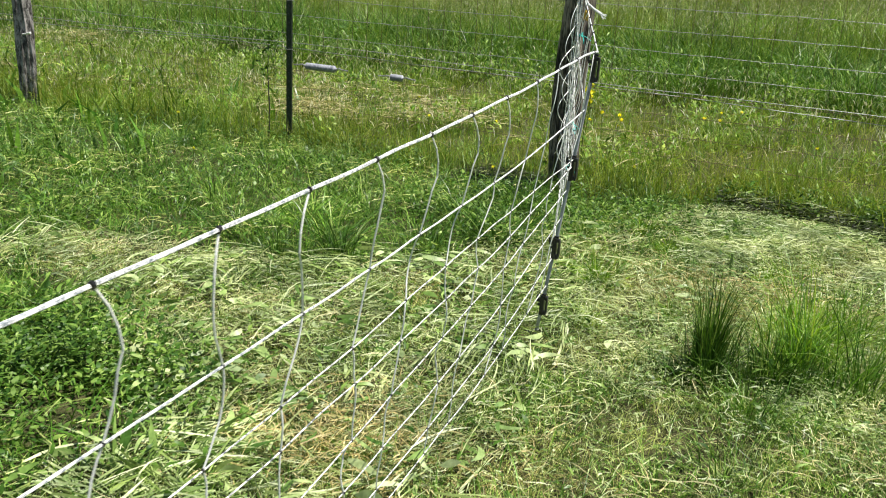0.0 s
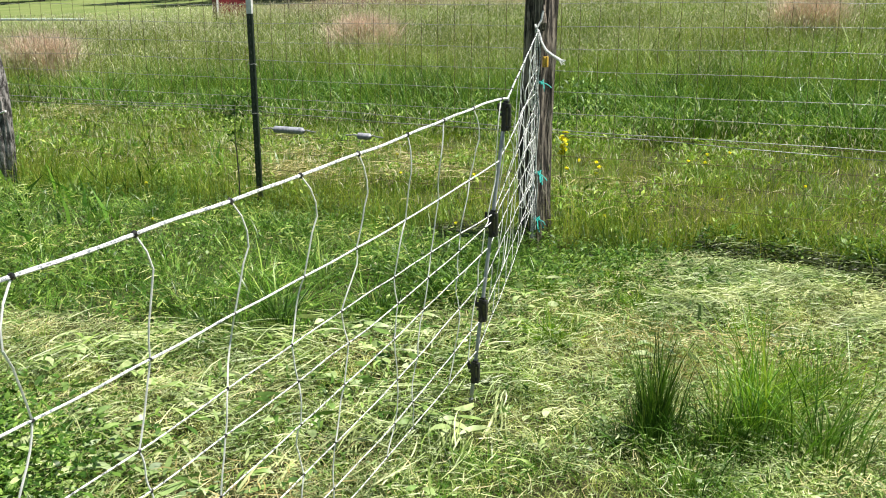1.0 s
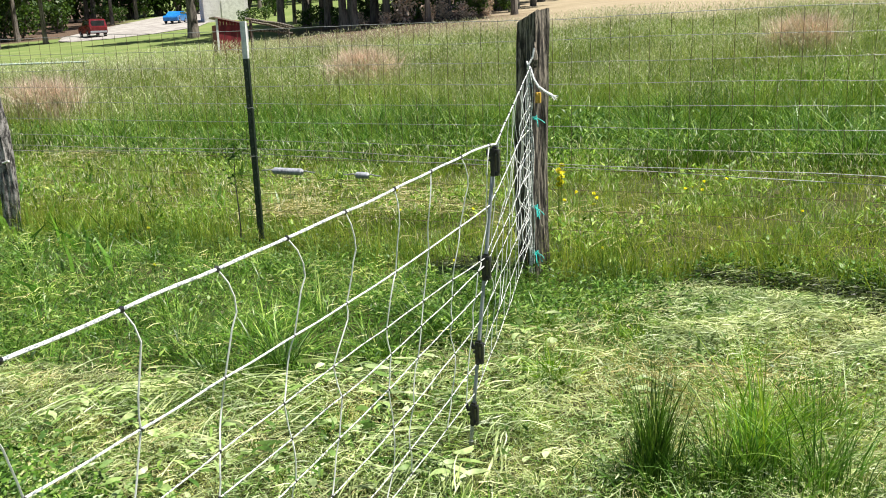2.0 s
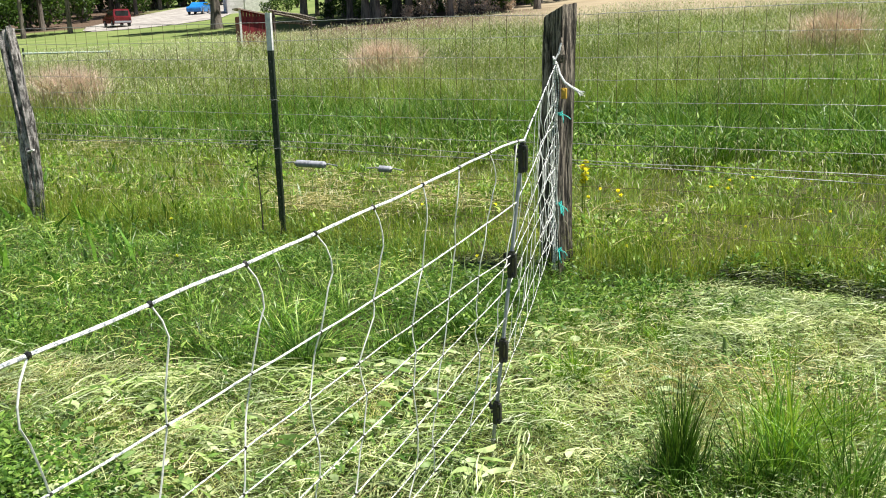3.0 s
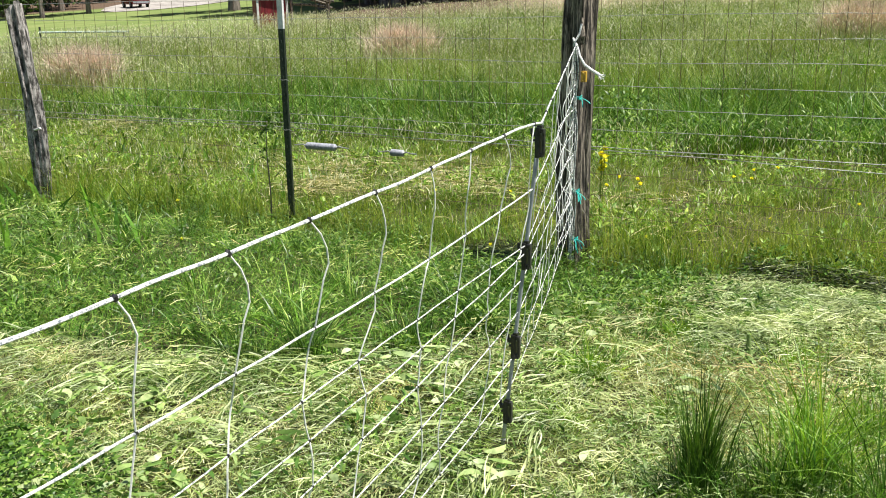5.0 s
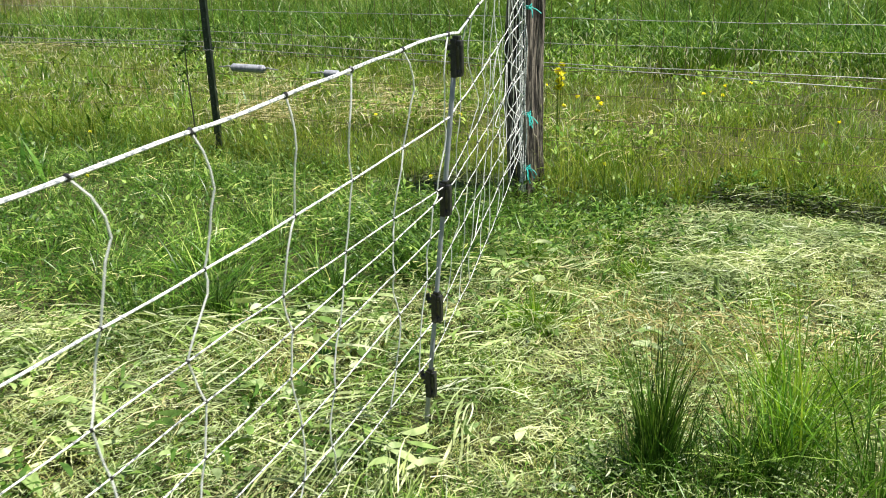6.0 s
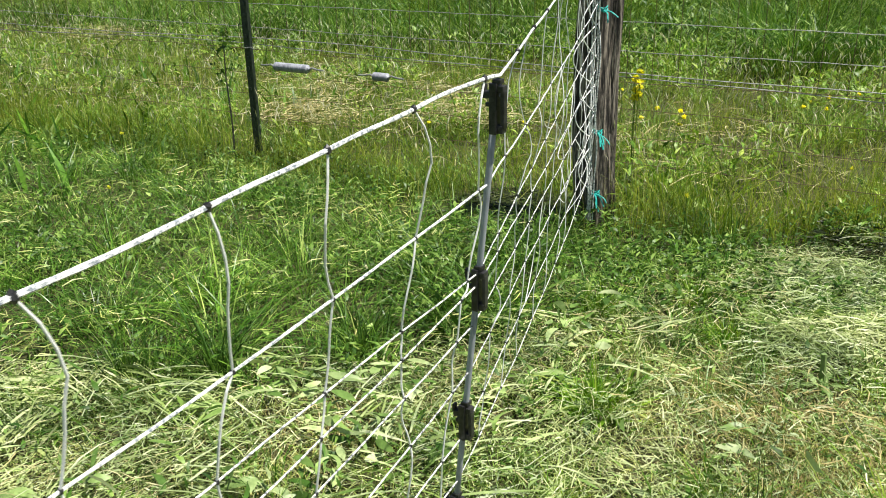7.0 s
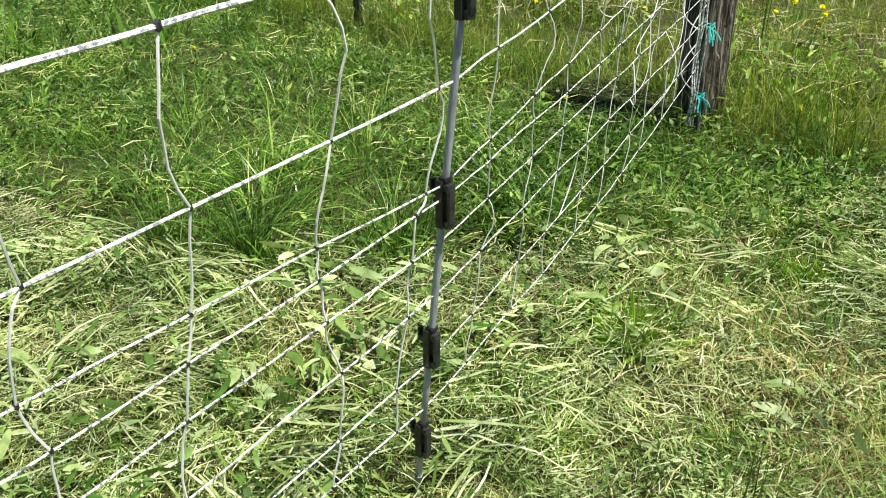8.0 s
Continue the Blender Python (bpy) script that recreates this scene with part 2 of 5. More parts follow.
def ground_material():
    m = Nodes("pasture_soil")
    pos = m.place()
    a, b, c = m.noise(0.35, 4, pos), m.noise(7, 5, pos), m.noise(70, 3, pos)
    near = m.ramp(b, [(0.3, (0.018, 0.020, 0.009)), (0.5, (0.045, 0.050, 0.018)), (0.68, (0.095, 0.088, 0.040))])
    near = m.mix(0.6, near, m.ramp(c, [(0.3, (0.014, 0.016, 0.007)), (0.7, (0.10, 0.10, 0.042))]))
    lawn = m.ramp(a, [(0.3, (0.11, 0.165, 0.045)), (0.7, (0.20, 0.235, 0.085))])
    tan = m.ramp(a, [(0.3, (0.25, 0.205, 0.135)), (0.7, (0.34, 0.285, 0.20))])

    def step(x, lo, hi):
        n = m.add("ShaderNodeMapRange", Value=x)
        n.inputs[1].default_value, n.inputs[2].default_value = lo, hi
        return n.outputs[0]

    def blend(kx, ky):
        n = m.add("ShaderNodeVectorMath", Vector=pos)
        n.operation = "DOT_PRODUCT"
        n.inputs[1].default_value = (kx, ky, 0)
        w = m.add("ShaderNodeMath")
        w.operation = "MULTIPLY_ADD"
        m.t.links.new(a, w.inputs[0])
        w.inputs[1].default_value = 6.0
        m.t.links.new(n.outputs["Value"], w.inputs[2])
        return w.outputs[0]
    far = m.add("ShaderNodeVectorMath", Vector=pos)
    far.operation = "DISTANCE"
    far.inputs[1].default_value = (0.99, 0.93, 0)
    ring = m.add("ShaderNodeMath")
    ring.operation = "MULTIPLY_ADD"
    m.t.links.new(a, ring.inputs[0])
    ring.inputs[1].default_value = 4.0
    m.t.links.new(far.outputs["Value"], ring.inputs[2])
    beyond = step(ring.outputs[0], 33, 34.5)
    right = step(blend(1, 0.37), 0, 5)
    mown = m.mix(1.0, step(blend(-1, -0.35), 18, 20), beyond, "MULTIPLY")
    litter = m.ramp(b, [(0.3, (0.05, 0.035, 0.025)), (0.7, (0.16, 0.11, 0.08))])
    wood = step(blend(1, 0.66), 0, 5)
    edge = step(blend(-1, -0.93), 3, 8)
    deep = step(ring.outputs[0], 101, 105)
    shade = m.mix(wood, m.mix(m.mix(1.0, edge, deep, "MULTIPLY"), lawn, litter), litter)
    col = m.mix(mown, m.mix(beyond, near, m.mix(right, shade, tan)), m.mix(m.mix(1.0, edge, deep, "MULTIPLY"), lawn, litter))
    m.put(m.bsdf, "Base Color", col)
    m.put(m.bsdf, "Roughness", 0.95)
    m.put(m.bsdf, "Specular IOR Level", 0.15)
    m.bump(c, 0.8, 0.02)
    return m.mat


M_GROUND = ground_material()

# ---- makers ----
RNG = np.random.default_rng(7)


def mesh_of(name, verts, faces, mat, smooth=False):
    me = bpy.data.meshes.new(name)
    me.from_pydata([tuple(v) for v in verts], [], [tuple(f) for f in faces])
    me.materials.append(mat)
    if smooth:
        me.polygons.foreach_set("use_smooth", [True] * len(me.polygons))
    me.update()
    return me


def child(ob, parent):
    if parent is not None:
        ob.parent = parent
    return ob


def part(name, bm, mat, parent=None, label="", smooth=False):
    """Links a bmesh as one mesh object under a thing or a part."""
    me = bpy.data.meshes.new(name)
    bm.to_mesh(me)
    bm.free()
    me.materials.append(mat)
    if smooth:
        me.polygons.foreach_set("use_smooth", [True] * len(me.polygons))
    ob = child(new(name, me), parent)
    return tagged(ob, label) if label else ob


def piece(name, me, parent, m=None):
    ob = child(new(name, me), parent)
    if m is not None:
        ob.matrix_basis = m
    return ob


def thing(name, x, y, z, label, category, group="", turn=0.0):
    ob = new(name)
    ob.matrix_basis = pose(x, y, z, 0, 0, turn)
    ob.empty_display_size = 0.1
    return tagged(ob, label, category, group)


def box(bm, x0, y0, z0, x1, y1, z1, bevel=0.0):
    vs = [bm.verts.new((x, y, z)) for z in (z0, z1) for y in (y0, y1) for x in (x0, x1)]
    fs = [bm.faces.new([vs[i] for i in f]) for f in ((0, 2, 3, 1), (4, 5, 7, 6), (0, 1, 5, 4), (2, 6, 7, 3), (0, 4, 6, 2), (1, 3, 7, 5))]
    if bevel:
        es = list({e for f in fs for e in f.edges})
        bmesh.ops.bevel(bm, geom=es, offset=bevel, segments=2, profile=0.7, affect="EDGES")
    return bm


def tube(bm, pts, radius, sides=6, cap=True):
    """A round bar along points; radius is one number or one a point."""
    pts = [Vector(p) for p in pts]
    rad = radius if hasattr(radius, "__len__") else [radius] * len(pts)
    rings = []
    up = Vector((0.31, 0.17, 0.93))
    for i, p in enumerate(pts):
        d = (pts[min(i + 1, len(pts) - 1)] - pts[max(i - 1, 0)]).normalized()
        side = d.cross(up)
        if side.length < 0.1:
            side = d.cross(Vector((1, 0, 0)))
        side.normalize()
        top = side.cross(d)
        up = top
        rings.append([bm.verts.new(p + rad[i] * (math.cos(a) * side + math.sin(a) * top)) for a in (2 * math.pi * k / sides for k in range(sides))])
    for a, b in zip(rings, rings[1:]):
        for k in range(sides):
            bm.faces.new((a[k], a[(k + 1) % sides], b[(k + 1) % sides], b[k]))
    if cap:
        bm.faces.new(rings[0][::-1])
        bm.faces.new(rings[-1])
    return bm


def ribbons(name, P, W, mat, parent=None, label="", category="grass", kind="stuff", smooth=False):
    """Many leaves in one mesh. P: n leaves x k points x 3; W: n x k x 3, half widths sideways. Each leaf ends in a point."""
    n, k = P.shape[:2]
    body = np.stack((P[:, :-1] - W[:, :-1], P[:, :-1] + W[:, :-1]), axis=2).reshape(n, 2 * (k - 1), 3)
    V = np.concatenate((body, P[:, -1:]), axis=1)
    nv = 2 * (k - 1) + 1
    quads = np.array([(2 * j, 2 * j + 1, 2 * j + 3, 2 * j + 2) for j in range(k - 2)], dtype=np.int64).reshape(-1)
    tri = np.array((2 * (k - 2), 2 * (k - 2) + 1, nv - 1))
    pat = np.concatenate((quads, tri))
    idx = (np.arange(n)[:, None] * nv + pat[None, :]).reshape(-1)
    starts1 = np.concatenate((np.arange(k - 2) * 4, [4 * (k - 2)]))
    starts = (np.arange(n)[:, None] * len(pat) + starts1[None, :]).reshape(-1)
    me = bpy.data.meshes.new(name)
    me.vertices.add(n * nv)
    me.vertices.foreach_set("co", V.astype(np.float32).reshape(-1))
    me.loops.add(len(idx))
    me.loops.foreach_set("vertex_index", idx.astype(np.int32))
    me.polygons.add(len(starts))
    me.polygons.foreach_set("loop_start", starts.astype(np.int32))
    me.materials.append(mat)
    me.update(calc_edges=True)
    ob = child(new(name, me), parent)
    if parent is None:
        tagged(ob, label, category, "", kind)
    return ob


def rough(x, y):
    """Gentle unevenness that goes with the place."""
    return 0.5 * np.sin(1.7 * x + 0.6 * y + 1.0) * np.cos(1.3 * y - 0.8 * x) + 0.3 * np.sin(4.1 * x - 2.3 * y) + 0.2 * np.sin(7.3 * y + 3.1 * x + 2)


def land(x, y):
    """Height of the ground: level at the pen, then rising away to the far right."""
    zp = 0.0292 * x + 0.058 * y - 0.39
    r = np.sqrt(x * x + y * y) - 88
    return 0.5 * (zp + np.sqrt(zp * zp + 0.008)) - 0.01 + 0.012 * rough(x, y) + 0.015 * (r + np.sqrt(r * r + 60))


def upright(name, x, y, height, width, lean, mat, label, k=4, bend=1.0, az=None, taper=(1.0, 0.9, 0.6), base=-0.01, parent=None, category="grass"):
    """Standing grass: leaves that rise and bow over to a side."""
    n = len(x)
    az = RNG.uniform(0, 2 * np.pi, n) if az is None else az
    out = np.stack((np.cos(az), np.sin(az), np.zeros(n)), 1)
    z0 = land(x, y) + base
    P = np.zeros((n, k, 3))
    W = np.zeros((n, k, 3))
    th = RNG.uniform(0, 2 * np.pi, n)
    side = np.stack((np.cos(th), np.sin(th), np.zeros(n)), 1)
    for j in range(k):
        u = j / (k - 1)
        P[:, j] = out * (lean * height * u ** (1 + bend))[:, None]
        P[:, j, 0] += x
        P[:, j, 1] += y
        P[:, j, 2] = z0 + height * (u - 0.35 * np.minimum(lean, 1.2) ** 2 * u * u)
        W[:, j] = side * (0.5 * width * taper[min(j, len(taper) - 1)])[:, None]
    return ribbons(name, P, W, mat, parent, label, category)


def lying(name, x, y, length, width, az, lift, mat, label, k=4, profile=(0.7, 1.0, 0.8), curve=0.3, parent=None, category="grass", tilt=0.5, low=0.004):
    """Cut leaves that lie on the ground, over one another."""
    n = len(x)
    P = np.zeros((n, k, 3))
    W = np.zeros((n, k, 3))
    c = RNG.normal(0, curve, n)
    roll = RNG.normal(0, tilt, n)
    rise = RNG.normal(0, 0.10, n)
    h0 = low + lift * RNG.uniform(0, 1, n)
    arch = np.abs(RNG.normal(0, 0.06, n))
    for j in range(k):
        u = j / (k - 1) - 0.5
        a = az + c * u * 2
        P[:, j, 0] = x + length * u * np.cos(a)
        P[:, j, 1] = y + length * u * np.sin(a)
        P[:, j, 2] = land(P[:, j, 0], P[:, j, 1]) + np.maximum(h0 + rise * length * u + arch * length * (1 - 4 * u * u), 0.003)
        w = 0.5 * width * profile[min(j, len(profile) - 1)]
        W[:, j, 0] = -np.sin(a) * w * np.cos(roll)
        W[:, j, 1] = np.cos(a) * w * np.cos(roll)
        W[:, j, 2] = w * np.sin(roll)
    return ribbons(name, P, W, mat, parent, label, category)


def scatter(n, x0, x1, y0, y1, keep):
    """About n random places of a rectangle, thinned by the chance keep(x, y)."""
    x, y = RNG.uniform(x0, x1, n), RNG.uniform(y0, y1, n)
    ok = RNG.uniform(0, 1, n) < keep(x, y)
    return x[ok], y[ok]


def soft(v, lo, hi):
    t = np.clip((v - lo) / (hi - lo), 0, 1)
    return t * t * (3 - 2 * t)


def mat_mask(x, y):
    """1 where the grass has been cut and lies flat, 0 where it stands."""
    edge = np.interp(y, [0.0, 1.6, 2.2, 2.5, 2.8, 3.1, 3.4, 3.55, 3.68, 3.95, 4.2, 4.8, 5.5], [-0.5, -0.7, -1.0, -1.15, -1.7, -2.5, -2.5, -1.55, -1.02, -0.82, -0.68, -0.32, 0.0])
    left = soft(x - edge + 0.16 * rough(2.2 * x, 2.2 * y), -0.10, 0.18)
    back = 1 - soft(y + 0.12 * rough(3 * x, 2 * y), 5.42, 5.62)
    right = 1 - soft(x + 0.3 * rough(2 * x, 2 * y), 1.55, 2.1)
    return left * back * right


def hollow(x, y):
    """Near 1 in the trodden hollow beside the wooden post, where its shadow falls."""
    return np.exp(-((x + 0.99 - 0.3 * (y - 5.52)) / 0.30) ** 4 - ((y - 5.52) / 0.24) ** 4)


def pit(x, y):
    """Near 1 in the bare dark hollow under the weeds beside the netting."""
    return np.exp(-((x + 1.09) / 0.20) ** 4 - ((y - 2.24) / 0.13) ** 4)


# ---- ground ----
def ground_sheet():
    t = np.concatenate((np.linspace(0, 8, 41), np.geomspace(8.5, 700, 46)))
    ax = np.concatenate((-t[:0:-1], t))
    n = len(ax)
    X, Y = np.meshgrid(ax, ax + 3.5)
    Z = land(X, Y)
    V = np.stack((X, Y, Z), -1).reshape(-1, 3)
    F = [(j * n + i, j * n + i + 1, (j + 1) * n + i + 1, (j + 1) * n + i) for j in range(n - 1) for i in range(n - 1)]
    me = mesh_of("ground", V, F, M_GROUND, True)
    return tagged(new("ground", me), "pasture soil with mown lawn and dry hay field beyond", "ground", "", "structure")


ground_sheet()


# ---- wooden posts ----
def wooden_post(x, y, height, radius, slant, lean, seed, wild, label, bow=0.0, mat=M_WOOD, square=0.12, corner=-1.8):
    """A split post: uneven section, deep grooves along the grain, slanted top."""
    ob = thing("fence_post", x, y, 0, label, "fence post", "wooden fence posts", 0)
    rng = random.Random(seed)
    segs, rings = 40, 46
    section = [radius * (1 + 0.05 * math.cos(2 * a + 0.6) + square * math.cos(4 * (a - corner)) + rng.uniform(-0.05, 0.03)) for a in (2 * math.pi * k / segs for k in range(segs))]
    groove = [rng.random() ** 3 * 0.010 for _ in range(segs)]
    bm = bmesh.new()
    rows = []
    for j in range(rings):
        u = j / (rings - 1)
        row = []
        for k in range(segs):
            a = 2 * math.pi * k / segs
            n1 = noise.noise((math.cos(a) * 2 + seed, math.sin(a) * 2, u * 3.0))
            n2 = noise.noise((math.cos(a) * 9, math.sin(a) * 9 + seed, u * 7.0))
            r = section[k] * (1.06 - 0.08 * u) + wild * (0.010 * n1 + 0.005 * n2) - groove[k] * (0.6 + 0.8 * noise.noise((k * 1.7, u * 5, seed)))
            px, py = r * math.cos(a), r * math.sin(a) * 0.92
            top = height + slant * (px / radius) + 0.012 * noise.noise((px * 40, py * 40, seed))
            z = -0.15 + u * (top + 0.15)
            row.append(bm.verts.new((px + lean[0] * z + 0.012 * math.sin(3.1 * z + seed) + bow * math.sin(math.pi * max(0, z / height) ** 0.8), py + lean[1] * z, z)))
        rows.append(row)
    for p, q in zip(rows, rows[1:]):
        for k in range(segs):
            bm.faces.new((p[k], p[(k + 1) % segs], q[(k + 1) % segs], q[k]))
    mid = bm.verts.new((lean[0] * height, lean[1] * height, height + 0.004))
    for k in range(segs):
        bm.faces.new((rows[-1][k], rows[-1][(k + 1) % segs], mid))
    part("trunk", bm, mat, ob)
    return ob


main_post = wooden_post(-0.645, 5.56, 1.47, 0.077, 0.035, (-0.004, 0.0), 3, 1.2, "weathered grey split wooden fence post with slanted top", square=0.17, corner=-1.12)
bm = bmesh.new()
tube(bm, [(0.050, -0.088, 1.20), (0.052, -0.098, 1.24), (0.050, -0.094, 1.28), (0.046, -0.086, 1.33)], [0.012, 0.017, 0.013, 0.004], 7)
part("splinter", bm, M_WOOD, main_post, "pale torn splinter of wood")
left_post = wooden_post(-4.925, 5.53, 1.42, 0.064, 0.055, (-0.022, 0.0), 8, 2.6, "weathered grey wooden fence post, crooked, split and leaning", 0.062, M_WOODGREY)
bm = bmesh.new()
tube(bm, [(0.05, -0.03, 0.545), (0.13, -0.07, 0.555), (0.215, -0.10, 0.575)], 0.008, 8)
part("wire_stub", bm, M_WHITE, left_post, "white insulated wire stub")


def t_post():
    ob = thing("steel_fence_post", -2.555, 5.55, 0, "dark green steel fence post with white painted top", "fence post")
    for name, z0, z1, mat in (("shaft", -0.3, 1.275, M_TPOST), ("painted_tip", 1.275, 1.505, M_TPWHITE)):
        bm = bmesh.new()
        box(bm, -0.020, -0.004, z0, 0.020, 0.002, z1, 0.0012)
        box(bm, -0.003, 0.002, z0, 0.003, 0.036, z1, 0.001)
        part(name, bm, mat, ob)
    stud = bmesh.new()
    box(stud, -0.006, -0.011, -0.008, 0.006, -0.004, 0.008, 0.002)
    me = bpy.data.meshes.new("stud")
    stud.to_mesh(me)
    stud.free()
    me.materials.append(M_TPOST)
    for i in range(22):
        piece("stud", me, ob, pose(0, 0, 0.12 + 0.054 * i))
    for z in (0.97, 0.66):
        bm = bmesh.new()
        tube(bm, [(-0.032, 0.010, z + 0.01), (-0.026, -0.008, z), (0, -0.013, z - 0.004), (0.026, -0.008, z), (0.034, 0.012, z - 0.012)], 0.0022, 6)
        part("wire_tie", bm, M_STEEL, ob, "bright wire tie")
    return ob


t_post()


# ---- woven wire fence ----
def wire_fence():
    ob = thing("wire_fence", 0, 5.60, 0, "galvanised woven wire fence with square mesh, stapled to posts", "wire fence")
    x0, x1, step = -7.0, 3.2, 0.105
    zs = [1.45 - 0.116 * i for i in range(11)]
    for i, z in enumerate(zs):
        bm = bmesh.new()
        rng = random.Random(i)
        pts = []
        x = x0
        while x <= x1:
            pts.append((x, 0.004 * noise.noise((x * 2, i, 3)), z + 0.012 * noise.noise((x * 0.9, i * 1.7, 0)) + rng.uniform(-0.002, 0.002) + 0.01 * (x > -0.6) * (x + 0.6) / 2))
            x += step / 2
        tube(bm, pts, 0.0017 if i == 0 else 0.0014 if i < 7 else 0.0012, 4, False)
        part("line_wire", bm, M_STEEL if i < 7 else M_RUST, ob, "" if i < 7 else "rust-brown wire low in the grass")
    variants = []
    for v in range(4):
        bm = bmesh.new()
        tube(bm, [(0.006 * noise.noise((z * 4, v, 1)), 0, z) for z in zs[:8]], 0.0012, 4, False)
        me = bpy.data.meshes.new("stay_wire")
        bm.to_mesh(me)
        bm.free()
        me.materials.append(M_RUST)
        variants.append(me)
    n = int((x1 - x0) / step)
    for i in range(n):
        x = x0 + step * (i + 0.5)
        piece("stay_wire", variants[i % 4], ob, pose(x, 0.002, 0.01 * (x > -0.6) * (x + 0.6) / 2))
    for k, z in enumerate((0.655, 0.625)):
        bm = bmesh.new()
        tube(bm, [(x, 0.10 + 0.006 * math.sin(9 * x + k), z + 0.008 * math.sin(2.1 * x + 2 * k) - 0.02 * math.sin(0.8 * (x + 0.6))) for x in np.arange(x0, x1, 0.06)], 0.0019, 4, False)
        part("tension_wire", bm, M_STEEL, ob)
    return ob


wire_fence()


def coil(x, z, length, r, label):
    """A ribbed grey tension spring cover on the low wire."""
    ob = thing("tension_spring", x, 5.72, z, label, "fence spring", "wire tensioners", 0)
    bm = bmesh.new()
    n = 60
    prof = [(-length / 2 + length * i / n, r * (1 + 0.10 * math.sin(i * 2.1)) * (1 if 2 < i < n - 2 else 0.55)) for i in range(n + 1)]
    tube(bm, [(u, 0, 0) for u, _ in prof], [q for _, q in prof], 14)
    part("ribbed_tube", bm, M_SPRING, ob, smooth=True)
    for s in (-1, 1):
        bm = bmesh.new()
        tube(bm, [(s * length / 2, 0, 0), (s * (length / 2 + 0.02), 0, 0.008), (s * (length / 2 + 0.05), 0, 0.002), (s * (length / 2 + 0.09), 0, 0)], 0.005, 6)
        part("end_hook", bm, M_STEEL, ob)
    return ob


coil(-2.42, 0.535, 0.24, 0.022, "grey ribbed tension spring on the low fence wire")
coil(-1.85, 0.53, 0.09, 0.020, "short grey wire strainer on the low fence wire")


# ---- electric netting ----
Z_POST = [1.089, 0.881, 0.712, 0.689, 0.606, 0.503, 0.357, 0.250]
FALL = [-0.0625, -0.069, 0.012, -0.106, -0.103, -0.170, -0.150, -0.110]
CURVE = [0.0117, 0.0142, -0.032, 0.0207, -0.003, 0.035, 0.036, 0.018]
Z_END = [1.20, 0.96, 0.83, 0.70, 0.56, 0.46, 0.36, 0.30]
DIP = [0.0, 0.012, 0.0, 0.02, -0.004, 0.005, 0.012, 0.045]
TOP_BOW = [-0.030, 0.030, -0.026, 0.003, 0.026, 0.035, 0.030, 0.014, -0.034, -0.030, 0.030]
Y_POST, Y_BACK = 3.39, -0.12
END = (-0.615, 5.44)


def post_x(z):
    return -0.102 + 0.108 * z


def strand_left(i, y):
    d = Y_POST - y
    near = min(d, 1.5 if i == 2 else 2.4)
    z = Z_POST[i] + FALL[i] * near + CURVE[i] * near * near - 0.03 * (d - near) - (0.020 * math.exp(-9 * d) if i == 0 else 0)
    return Vector((post_x(Z_POST[i]) + 0.022 * min(1, d / 0.7), y, max(0.04, z) + 0.004 * noise.noise((y * 6, i * 3, 0))))


def strand_right(i, u):
    x = post_x(Z_POST[i]) * (1 - u) + END[0] * u
    y = Y_POST * (1 - u) + END[1] * u
    z = (Z_POST[i] - (0.020 if i == 0 else 0)) * (1 - u) + Z_END[i] * u - DIP[i] * 4 * u * (1 - u)
    return Vector((x, y, max(0.03, z) + (0.003 if i == 0 else 0.007) * noise.noise((u * 9, i * 5, 4)) + 0.003 * noise.noise((u * 30, i * 5, 9)) * (i > 0)))


